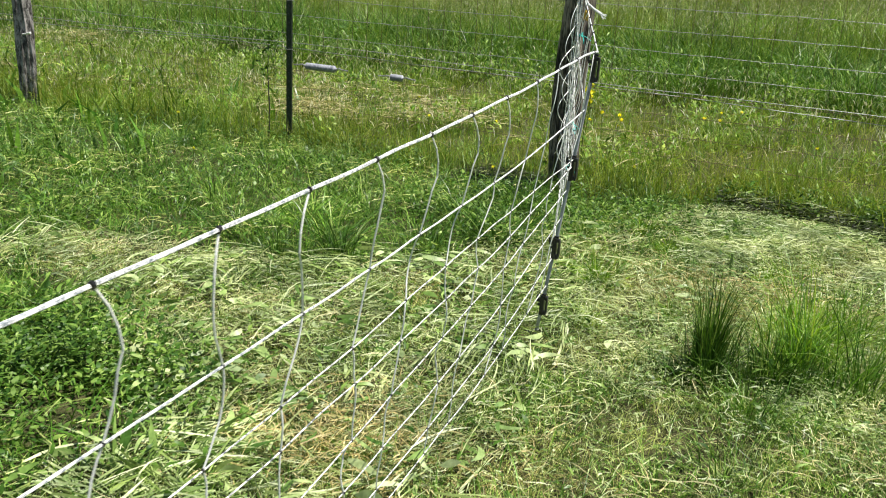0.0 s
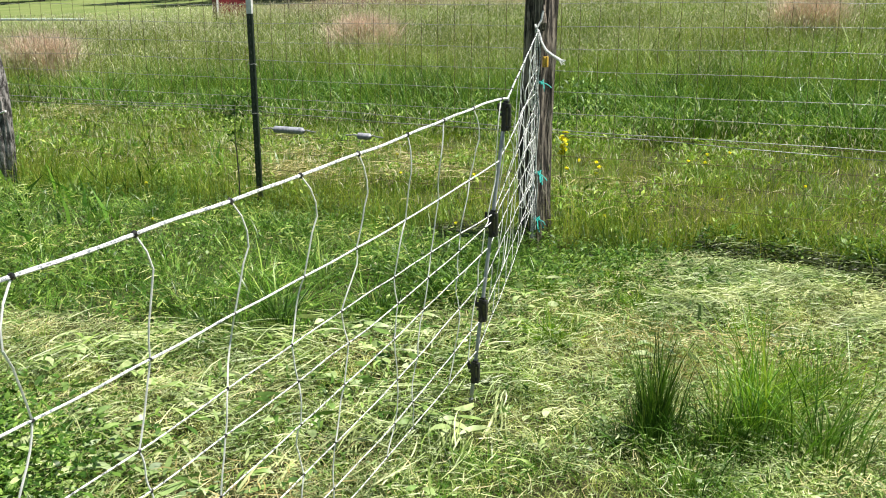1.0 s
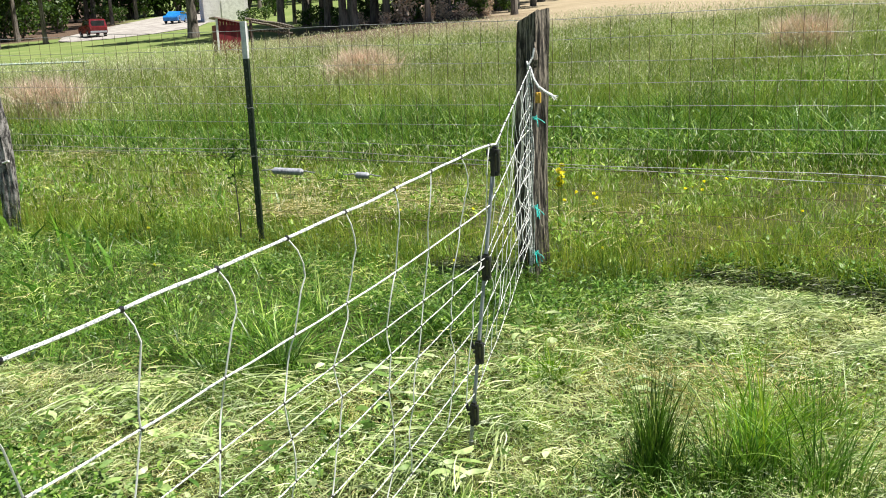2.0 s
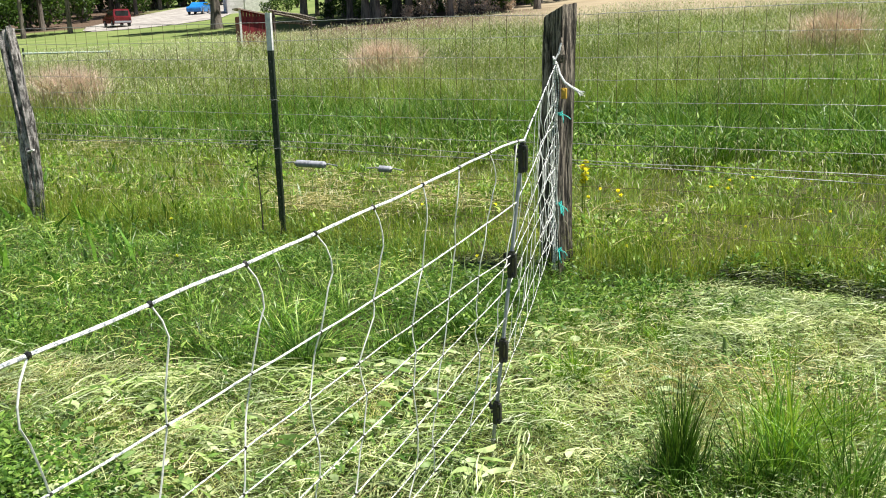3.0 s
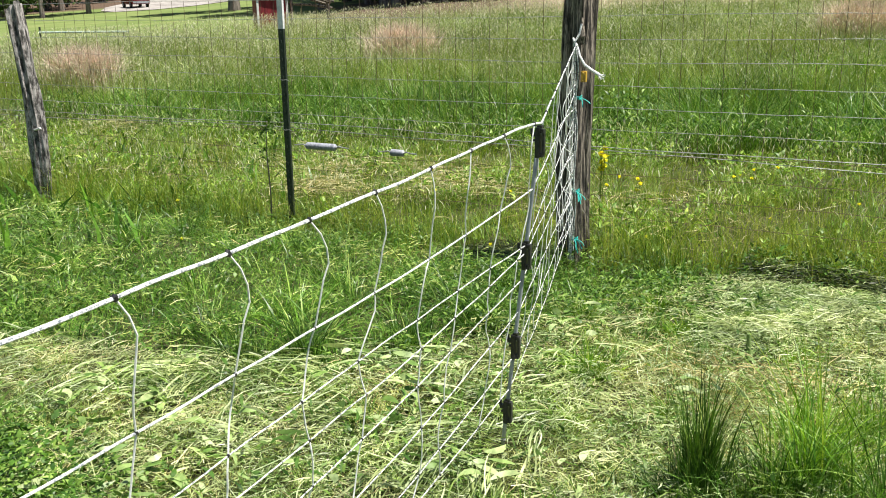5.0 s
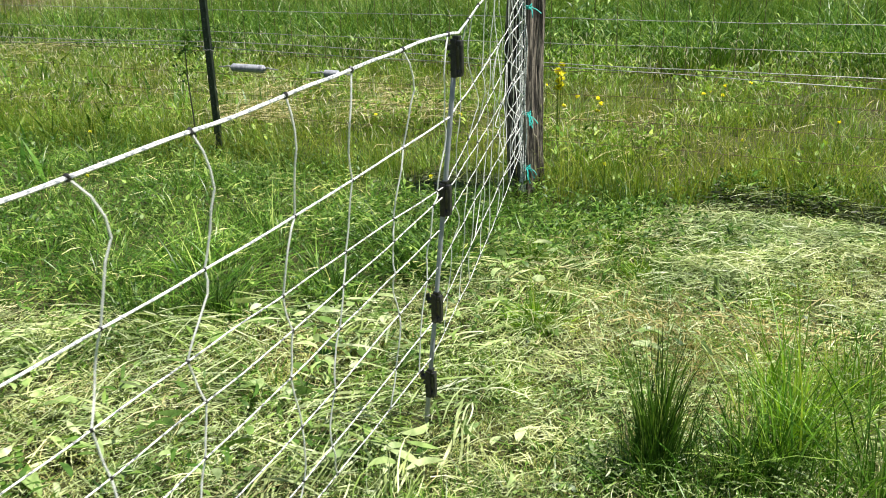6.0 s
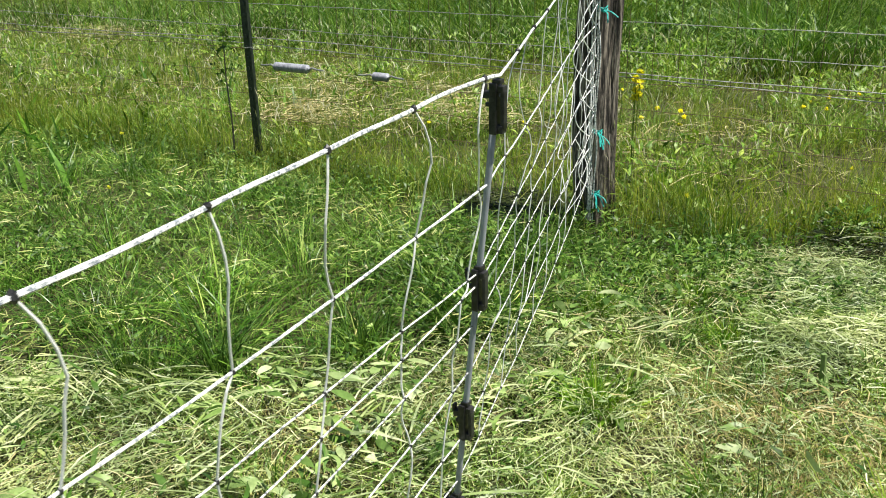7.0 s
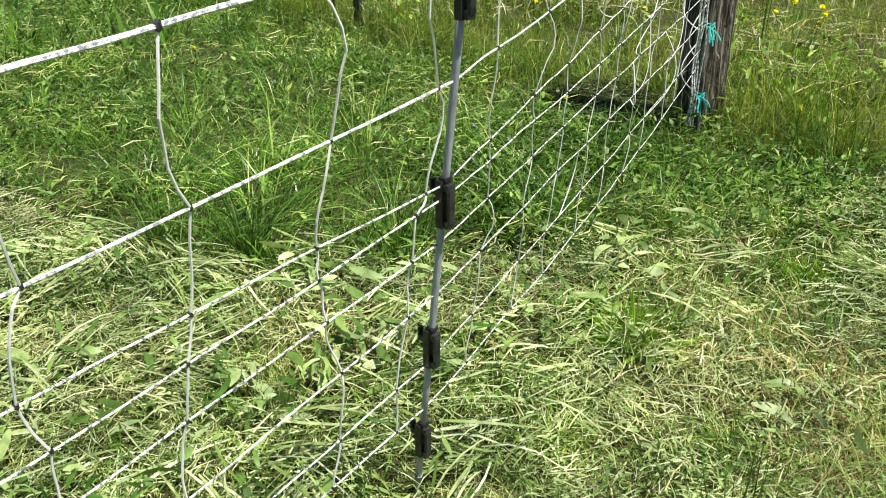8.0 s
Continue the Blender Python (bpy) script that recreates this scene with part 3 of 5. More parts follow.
def netting():
    ob = thing("electric_netting", 0, 0, 0, "white electric fence netting, sagging strands tied with black knots", "fence netting")
    rng = random.Random(11)
    for i in range(8):
        bm = bmesh.new()
        pts = [strand_left(i, Y_BACK + (Y_POST - Y_BACK) * k / 130) for k in range(131)] + [strand_right(i, (k + 1) / 80) for k in range(80)]
        r = 0.0032 if i == 0 else 0.0022 if i == 1 else 0.0016
        tube(bm, pts, [r * (1 if k < 131 else 0.75) * (1 + 0.08 * math.sin(k * 2.3)) for k in range(len(pts))], 6)
        part("strand", bm, M_ROPE if i < 2 else M_TWINE, ob, "thicker white rope" if i == 0 else "")
    knot = bmesh.new()
    bmesh.ops.create_icosphere(knot, subdivisions=1, radius=0.0044)
    for v in knot.verts:
        v.co.z *= 1.35
    km = bpy.data.meshes.new("knot")
    knot.to_mesh(km)
    knot.free()
    km.materials.append(M_BLACK)
    ys = [3.335, 3.115, 2.913, 2.705, 2.483, 2.27, 2.063, 1.842, 1.63, 1.415, 1.20, 0.98, 0.77, 0.55, 0.33, 0.11]
    us = [0.085 + 0.0955 * k for k in range(10)]
    for side, marks in (("left", ys), ("right", us)):
        for n, q in enumerate(marks):
            at = strand_left if side == "left" else strand_right
            nodes = []
            for i in range(8):
                dq = rng.uniform(-0.018, 0.018) * (1 if side == "left" else 0.45) * (i > 0)
                dq = (0.022 if side == "left" else dq) if i == 1 else dq
                nodes.append(at(i, q + dq + (0.016 * i if n % 2 else -0.006 * i) * (0.5 if side == "left" else 0.12)))
            pts = []
            for a, b in zip(nodes, nodes[1:]):
                span = (b - a).length
                bow = Vector((rng.uniform(-1, 1), rng.uniform(-1, 1), 0)) * (rng.choice((0.03, 0.06, 0.12)) * span)
                if a is nodes[0] and side == "left":
                    bow = Vector((0.01, TOP_BOW[n] if n < len(TOP_BOW) else 0.02, 0))
                twist, wave = rng.uniform(0.2, 0.8), rng.uniform(-0.02, 0.04)
                for k in range(7):
                    u = k / 7
                    pts.append(a.lerp(b, u) + bow * math.sin(math.pi * u ** 0.85) * (1 if u < twist else 0.75) + Vector((0, wave * span * math.sin(2 * math.pi * u), 0)))
            pts.append(nodes[-1])
            bm = bmesh.new()
            tube(bm, pts, 0.0017 if side == "left" else 0.0012, 5)
            part("stay", bm, M_STAY, ob)
            for i, p in enumerate(nodes):
                piece("knot", km, ob, Matrix.Translation(p) @ pose(0, 0, 0, rng.uniform(-30, 30), rng.uniform(-30, 30), 0) @ Matrix.Diagonal((1.25 if i == 0 else 0.8,) * 3 + (1,)))
    for c in range(4):
        bm = bmesh.new()
        pts = []
        for k in range(40):
            u = k / 39
            pts.append((END[0] + 0.012 * (c - 1.5) * min(1, 6 * u) + 0.016 * noise.noise((u * 6, c * 9, 1)), END[1] + 0.01 * noise.noise((u * 5, c * 7, 8)) - 0.012 * c * 0.4, 1.20 - u * 1.13))
        tube(bm, pts, 0.0032, 6)
        part("end_cord", bm, M_TWINE, ob)
    for c in range(12):
        i, u = rng.randrange(0, 6), rng.uniform(0.3, 0.92)
        a, b = strand_right(i, u), strand_right(i + rng.choice((1, 2)), min(0.99, u + rng.uniform(-0.12, 0.12)))
        bow = Vector((rng.uniform(-0.02, 0.05), rng.uniform(-0.05, 0.05), rng.uniform(-0.05, 0.0)))
        bm = bmesh.new()
        tube(bm, [a.lerp(b, k / 12) + bow * math.sin(math.pi * k / 12) for k in range(13)], 0.0012, 5)
        part("slack_loop", bm, M_STAY, ob)
    for c in range(7):
        z0, z1 = 1.12 - 0.12 * c, 0.86 - 0.11 * c
        w = rng.uniform(0.06, 0.16)
        bm = bmesh.new()
        tube(bm, [(END[0] - w * math.sin(math.pi * k / 14) * 0.3, END[1] - w * math.sin(math.pi * k / 14), z0 + (z1 - z0) * k / 14) for k in range(15)], 0.0022, 5)
        part("slack_loop", bm, M_STAY, ob)
    return ob


netting()


def tie_rope():
    ob = thing("tie_rope", END[0], 5.46, 1.2, "frayed white rope end tied round the wooden post", "rope")
    bm = bmesh.new()
    tube(bm, [(-0.02, -0.012, 0.03), (-0.008, -0.024, 0.012), (0.006, -0.026, -0.004), (0.0, -0.018, -0.02), (-0.014, -0.02, -0.006), (-0.004, -0.028, 0.016), (0.012, -0.014, 0.05), (0.02, -0.005, 0.10)], 0.0055, 7)
    part("knot", bm, M_ROPE, ob)
    bm = bmesh.new()
    tube(bm, [(0.0, -0.015, 0.0), (0.025, -0.03, -0.06), (0.05, -0.03, -0.10), (0.09, -0.035, -0.125), (0.13, -0.04, -0.146)], [0.006, 0.006, 0.007, 0.007, 0.009], 7)
    part("free_end", bm, M_ROPE, ob)
    bm = bmesh.new()
    rng = random.Random(4)
    for _ in range(9):
        tube(bm, [(0.125, -0.04, -0.144), (0.150 + rng.uniform(-0.01, 0.015), -0.045 + rng.uniform(-0.01, 0.01), -0.16 + rng.uniform(-0.02, 0.02))], [0.003, 0.0015], 4)
    part("frayed_tip", bm, M_ROPE, ob)
    ob2 = thing("post_insulator", -0.575, 5.455, 1.04, "ochre plastic insulator nailed to the wooden post", "insulator")
    bm = bmesh.new()
    box(bm, -0.014, -0.012, -0.028, 0.014, 0.012, 0.028, 0.006)
    part("body", bm, M_OCHRE, ob2)
    bm = bmesh.new()
    tube(bm, [(0.0, -0.014, 0.02), (0.012, -0.036, 0.015), (0.014, -0.036, -0.015), (0.0, -0.014, -0.02)], 0.005, 6)
    part("hook", bm, M_OCHRE, ob2)


tie_rope()


def twine_tie(z, tails, label):
    ob = thing("twine_tie", -0.612, 5.46, z, label, "twine", "turquoise twine ties")
    rng = random.Random(int(z * 100))
    bm = bmesh.new()
    for turn in range(2):
        tube(bm, [(0.019 * math.cos(a) + 0.006, 0.004 + 0.020 * math.sin(a), 0.006 * math.sin(2 * a + turn) + 0.009 * turn) for a in (2 * math.pi * k / 14 for k in range(15))], 0.0024, 5)
    part("loop", bm, M_TEAL, ob)
    for _ in range(tails):
        bm = bmesh.new()
        p = Vector((0.01, -0.012, 0.0))
        pts = [p.copy()]
        d = Vector((rng.uniform(0.3, 1), -0.3, rng.uniform(-0.3, 0.6)))
        for k in range(6):
            d += Vector((rng.uniform(-0.3, 0.3), rng.uniform(-0.2, 0.2), -0.22))
            p = p + d.normalized() * 0.013
            pts.append(p.copy())
        tube(bm, pts, 0.0028, 5)
        part("tail", bm, M_TEAL, ob)
    return ob


twine_tie(0.440, 5, "turquoise twine tied in a bunch where netting meets post")
twine_tie(0.180, 4, "turquoise twine tied low where netting meets wooden post")
twine_tie(0.93, 2, "turquoise twine tied high on the wooden post")


def netting_post(y, label):
    ob = thing("netting_post", 0, y, 0, label, "fence post", "netting posts")
    bm = bmesh.new()
    tube(bm, [(post_x(z), 0, z) for z in (0.06, 0.3, 0.6, 0.9, 1.055)], 0.0061, 12)
    part("rod", bm, M_GREYROD, ob, smooth=True)
    bm = bmesh.new()
    tube(bm, [(post_x(z), 0, z) for z in (0.075, 0.06, -0.10, -0.14)], [0.0085, 0.005, 0.0045, 0.001], 8)
    part("spike", bm, M_STEEL, ob)
    for z, tall in ((1.052, 0.080), (0.715, 0.076), (0.425, 0.072), (0.205, 0.070)):
        bm = bmesh.new()
        x = post_x(z)
        box(bm, x - 0.010, -0.013, z - tall, x + 0.004, 0.011, z + 0.006, 0.003)
        box(bm, x - 0.006, -0.009, z + 0.004, x + 0.009, 0.008, z + 0.012, 0.002)
        box(bm, x + 0.003, -0.010, z - tall + 0.002, x + 0.014, 0.007, z - tall + 0.016, 0.003)
        box(bm, x + 0.003, -0.010, z - 0.010, x + 0.015, 0.007, z + 0.002, 0.002)
        c = part("clip", bm, M_BLACK, ob, "black plastic strand clip")
        bm = bmesh.new()
        box(bm, x - 0.022, -0.012, z - 0.020, x - 0.008, 0.004, z - 0.008, 0.002)
        box(bm, x - 0.025, -0.010, z - 0.014, x - 0.019, 0.002, z + 0.003, 0.002)
        box(bm, x - 0.018, -0.010, z - 0.034, x - 0.009, 0.002, z - 0.027, 0.002)
        part("hook", bm, M_BLACK, c)
        bm = bmesh.new()
        box(bm, x + 0.009, -0.008, z - tall + 0.010, x + 0.016, 0.005, z - 0.006, 0.002)
        part("latch", bm, M_BLACK, c)
    return ob


netting_post(Y_POST, "grey fibreglass netting post with black plastic clips, leaning")
netting_post(Y_BACK, "grey fibreglass netting post with black plastic clips, leaning")


# ---- distance ----
def place(px, d):
    """A place by its bearing, as a column of the view from the pen, and its distance."""
    az = radians(-27.45) + math.atan((px - 779) / 1618)
    x, y = 0.99 + d * math.sin(az), 0.93 + d * math.cos(az)
    return x, y, float(land(np.array(x), np.array(y)))


def facing(px):
    return -math.degrees(radians(-27.45) + math.atan((px - 779) / 1618))


def red_coop():
    x, y, z = place(464, 33)
    ob = thing("garden_shed", x, y, z, "small red board shed with white trim and sloping roof", "shed", turn=facing(457) + 8)
    w, d, h0, h1 = 0.50, 0.7, 1.46, 1.25
    n = 9
    for i in range(n):
        a, b = -w + 2 * w * i / n, -w + 2 * w * (i + 1) / n
        t = h0 + (h1 - h0) * (i + 0.5) / n
        bm = bmesh.new()
        box(bm, a + 0.004, -d, -0.3, b - 0.004, -d + 0.02, t, 0.003)
        part("board", bm, M_REDBOARD, ob)
    bm = bmesh.new()
    box(bm, -w, -d + 0.02, -0.3, w, d, h1 - 0.02)
    part("body", bm, M_REDBOARD, ob)
    for sx in (-1, 1):
        bm = bmesh.new()
        t = h0 if sx < 0 else h1
        box(bm, sx * w - 0.035, -d - 0.02, -0.3, sx * w + 0.035, -d + 0.03, t, 0.004)
        part("corner_board", bm, M_WHITE, ob, "white corner trim")
    bm = bmesh.new()
    vs = [bm.verts.new(p) for p in ((-w - 0.07, -d - 0.10, h0 + 0.012), (w + 0.07, -d - 0.10, h1 - 0.03), (w + 0.07, d + 0.1, h1 - 0.03), (-w - 0.07, d + 0.1, h0 + 0.012))]
    f = bm.faces.new(vs)
    r = bmesh.ops.extrude_face_region(bm, geom=[f])
    bmesh.ops.translate(bm, verts=[v for v in r["geom"] if hasattr(v, "co")], vec=(0, 0, 0.045))
    part("roof", bm, M_ROOF, ob)


red_coop()


def rail_pile():
    x, y, z = place(535, 33)
    ob = thing("rail_pile", x, y, z, "old grey timber rails leaning on a short post", "timber pile", turn=facing(522))
    for i, (x0, z0, x1, z1, dy) in enumerate(((-0.80, 1.36, 0.75, 0.98, 0.0), (-0.7, 1.26, 0.70, 0.90, 0.13), (-0.3, 1.25, 0.85, 1.02, -0.13), (-0.8, 0.95, 0.8, 0.80, 0.2))):
        bm = bmesh.new()
        tube(bm, [(x0, dy, z0), ((x0 + x1) / 2, dy + 0.05, (z0 + z1) / 2 + 0.04), (x1, dy, z1)], 0.043, 7)
        part("rail", bm, M_WOOD, ob)
    for px in (-0.66, 0.62):
        bm = bmesh.new()
        tube(bm, [(px, 0.1, -0.2), (px + 0.02, 0.1, 0.8), (px, 0.1, 1.0 if px > 0 else 1.33)], 0.055, 8)
        part("post", bm, M_WOOD, ob)


rail_pile()


def low_pipe():
    x, y, z = place(133, 30)
    ob = thing("pipe_rail", x, y, z, "long pale green pipe rail on short stakes in the grass", "pipe rail", turn=facing(136))
    bm = bmesh.new()
    tube(bm, [(-1.25, 0, 0.66), (0, 0.0, 0.65), (1.30, 0, 0.64)], 0.030, 10)
    part("pipe", bm, M_PIPE, ob)
    for px in (-1.22, 1.15):
        bm = bmesh.new()
        tube(bm, [(px, 0.03, -0.2), (px, 0.03, 0.82 if px < 0 else 0.64)], 0.03, 8)
        part("stake", bm, M_TPOST, ob)


low_pipe()


def profile_body(bm, prof, w, taper):
    """A body extruded sideways from its side view; taper narrows it towards the roof."""
    top = max(z for _, z in prof)
    rows = []
    for s in (-1, 1):
        rows.append([bm.verts.new((x, s * w * (1 - taper * max(0, (z - 0.9) / max(0.01, top - 0.9))), z)) for x, z in prof])
    n = len(prof)
    for k in range(n):
        bm.faces.new((rows[0][k], rows[0][(k + 1) % n], rows[1][(k + 1) % n], rows[1][k]))
    bm.faces.new(rows[0][::-1])
    bm.faces.new(rows[1])
    bmesh.ops.recalc_face_normals(bm, faces=bm.faces)
    bmesh.ops.bevel(bm, geom=list(bm.edges), offset=0.05, segments=2, affect="EDGES")
    return bm


def car(px, d, turn, paint, prof, glass, length, label):
    x, y, z = place(px, d)
    ob = thing("parked_car", x, y, z, label, "car", "parked cars", facing(px) + turn)
    part("body", profile_body(bmesh.new(), prof, 0.88, 0.16), paint, ob, smooth=False)
    for x0, x1, z0, z1 in glass:
        for s in (-1, 1):
            bm = bmesh.new()
            box(bm, x0, s * 0.80 - 0.03, z0, x1, s * 0.80 + 0.03, z1, 0.02)
            part("side_window", bm, M_GLASS, ob, "dark glass")
    xr = min(p[0] for p in prof)
    xf = max(p[0] for p in prof)
    top = max(p[1] for p in prof)
    bm = bmesh.new()
    box(bm, xr + 0.02, -0.62, 1.02, xr + 0.12, 0.62, top - 0.16, 0.03)
    part("rear_window", bm, M_GLASS, ob, "dark glass")
    bm = bmesh.new()
    box(bm, xr - 0.08, -0.80, 0.40, xr + 0.06, 0.80, 0.58, 0.03)
    part("bumper", bm, M_SPRING, ob, "pale bumper")
    for s in (-1, 1):
        bm = bmesh.new()
        box(bm, xr - 0.02, s * 0.74 - 0.07, 0.72, xr + 0.05, s * 0.74 + 0.07, 0.98, 0.02)
        part("tail_light", bm, M_REDBOARD, ob, "red lamp")
    for wx in (xr + 0.85, xf - 0.85):
        for s in (-1, 1):
            bm = bmesh.new()
            tube(bm, [(wx, s * 0.70, 0.34), (wx, s * 0.74, 0.34), (wx, s * 0.88, 0.34), (wx, s * 0.90, 0.34)], [0.30, 0.34, 0.34, 0.30], 20)
            wheel = part("wheel", bm, M_TYRE, ob, "black tyre")
            bm = bmesh.new()
            tube(bm, [(wx, s * 0.88, 0.34), (wx, s * 0.912, 0.34)], [0.20, 0.18], 16)
            part("rim", bm, M_SPRING, wheel, "grey rim")
    return ob


SUV = [(-2.2, 0.35), (2.2, 0.35), (2.25, 0.85), (2.15, 1.02), (0.95, 1.10), (0.35, 1.68), (-2.0, 1.72), (-2.25, 1.0)]
HATCH = [(-2.0, 0.30), (2.0, 0.30), (2.05, 0.72), (1.9, 0.88), (0.9, 0.98), (0.2, 1.42), (-1.3, 1.46), (-1.95, 0.98)]
car(227, 98, 104, M_CARRED, SUV, [(-1.9, -0.9, 1.1, 1.55), (-0.8, 0.2, 1.1, 1.55)], 4.4, "dark red boxy car parked on the pale drive")
car(372, 114, 253, M_CARBLUE, HATCH, [(-1.3, -0.3, 1.0, 1.34), (-0.2, 0.5, 1.0, 1.3)], 4.0, "bright blue hatchback parked beside the drive")


def drive():
    pts = [(218, 90, 2.0), (245, 93, 4.5), (290, 100, 7.0), (340, 116, 7.0), (400, 138, 6.0), (450, 160, 5.0)]
    V, F = [], []
    cs = [Vector(place(p, d)) for p, d, _ in pts]
    fine = []
    for k in range(len(cs) - 1):
        for j in range(8):
            u = j / 8
            fine.append((cs[k].lerp(cs[k + 1], u), pts[k][2] * (1 - u) + pts[k + 1][2] * u))
    for k, (c, w) in enumerate(fine):
        d = (fine[min(k + 1, len(fine) - 1)][0] - fine[max(k - 1, 0)][0]).normalized()
        side = Vector((d.y, -d.x, 0)).normalized()
        for s in (-1, -0.33, 0.33, 1):
            p = c + side * w * s
            V.append((p.x, p.y, float(land(np.array(p.x), np.array(p.y))) + 0.05))
    for k in range(len(fine) - 1):
        for j in range(3):
            F.append((4 * k + j, 4 * k + j + 1, 4 * k + j + 5, 4 * k + j + 4))
    tagged(new("road", mesh_of("road", V, F, M_CONCRETE)), "pale concrete drive crossing the lawn", "driveway", "", "structure")


drive()


def house():
    x, y, z = place(455, 112)
    ob = thing("house", x, y, z, "pale sided house with grey shingle roof behind the lawn", "house", turn=facing(445) + 4)
    for i in range(14):
        bm = bmesh.new()
        box(bm, -2.4, -4.0 + 0.004 * (i % 2), -0.5 + 0.25 * i, 2.6, 4.0, -0.252 + 0.25 * i, 0.01)
        part("siding_board", bm, M_SIDING, ob)
    bm = bmesh.new()
    vs = [bm.verts.new(p) for p in ((-2.55, -4.12, 2.98), (2.75, -4.12, 2.98), (2.75, 0, 5.2), (-2.55, 0, 5.2), (-2.55, 4.12, 2.98), (2.75, 4.12, 2.98))]
    for f in ((0, 1, 2, 3), (3, 2, 5, 4), (0, 3, 4), (1, 5, 2), (0, 4, 5, 1)):
        bm.faces.new([vs[k] for k in f])
    part("roof", bm, M_SHINGLE, ob)
    bm = bmesh.new()
    box(bm, -0.4, -4.08, -0.3, 2.2, -3.98, 2.1, 0.02)
    part("garage_door", bm, M_WHITE, ob, "white panelled garage door")


house()


def leaf_cloud(name, n, mat, parent, blobs, size, rng):
    """Many small leaves gathered in clumps, with gaps between them."""
    w = np.array([b[3] ** 2 for b in blobs])
    pick = rng.choice(len(blobs), n, p=w / w.sum())
    B = np.array(blobs)[pick]
    v = rng.normal(0, 1, (n, 3))
    v /= np.linalg.norm(v, axis=1)[:, None]
    C = B[:, :3] + v * (B[:, 3] * rng.uniform(0.35, 1.05, n) ** 0.6)[:, None] * np.array((1, 1, 0.8))
    d = rng.normal(0, 1, (n, 3))
    d /= np.linalg.norm(d, axis=1)[:, None]
    e = np.cross(d, rng.normal(0, 1, (n, 3)))
    e /= np.linalg.norm(e, axis=1)[:, None]
    s = size * rng.uniform(0.6, 1.4, n)
    P = np.stack((C - d * s[:, None] * 0.5, C, C + d * s[:, None] * 0.5), 1)
    W = np.stack((e * s[:, None] * 0.10, e * s[:, None] * 0.30, e * 0), 1)
    return ribbons(name, P, W, mat, parent)


def tree(x, y, z, height, girth, crown_from, seed, label):
    ob = thing("tree", x, y, z, label, "tree", "woodland trees")
    rng = np.random.default_rng(seed)
    bend = rng.normal(0, 0.25, 2)
    bm = bmesh.new()
    line = [(bend[0] * u * u, bend[1] * u * u, -0.3 + (height * 0.9 + 0.3) * u) for u in np.linspace(0, 1, 12)]
    tube(bm, line, [girth * (1.25 if k == 0 else 1.0 - 0.07 * k) for k in range(12)], 10)
    tips = []
    for k in range(9):
        h = crown_from + (height * 0.85 - crown_from) * k / 8
        u = h / (height * 0.9)
        a = rng.uniform(0, 6.28)
        reach = height * 0.22 * (1.1 - 0.6 * k / 8)
        p0 = Vector((bend[0] * u * u, bend[1] * u * u, h))
        p1 = p0 + Vector((math.cos(a) * reach * 0.5, math.sin(a) * reach * 0.5, reach * 0.25))
        p2 = p0 + Vector((math.cos(a) * reach, math.sin(a) * reach, reach * 0.55))
        tube(bm, [p0, p1, p2], [girth * 0.30, girth * 0.18, girth * 0.05], 6)
        tips += [(*p1, reach * 0.45), (*p2, reach * 0.5)]
    part("trunk", bm, M_BARK, ob)
    tips.append((bend[0], bend[1], height * 0.92, height * 0.13))
    leaf_cloud("crown", 800, M_TREELEAF, ob, tips, height * 0.056, rng)
    return ob


def shrub(x, y, z, size, seed, label, mat=None):
    ob = thing("shrub", x, y, z, label, "shrub", "woodland shrubs")
    rng = np.random.default_rng(seed)
    bm = bmesh.new()
    blobs = []
    for k in range(6):
        a, r = rng.uniform(0, 6.28), rng.uniform(0.2, 0.6) * size
        tip = (math.cos(a) * r, math.sin(a) * r, size * rng.uniform(0.5, 1.0))
        tube(bm, [(0, 0, -0.1), (tip[0] * 0.4, tip[1] * 0.4, tip[2] * 0.5), tip], [0.03 * size, 0.02 * size, 0.006 * size], 5)
        blobs.append((*tip, size * 0.38))
        blobs.append((tip[0] * 0.7, tip[1] * 0.7, tip[2] * 0.45, size * 0.33))
    part("woody_base", bm, M_BARK, ob)
    leaf_cloud("foliage", 520, mat or M_TREELEAF, ob, blobs, size * 0.13, rng)
    return ob


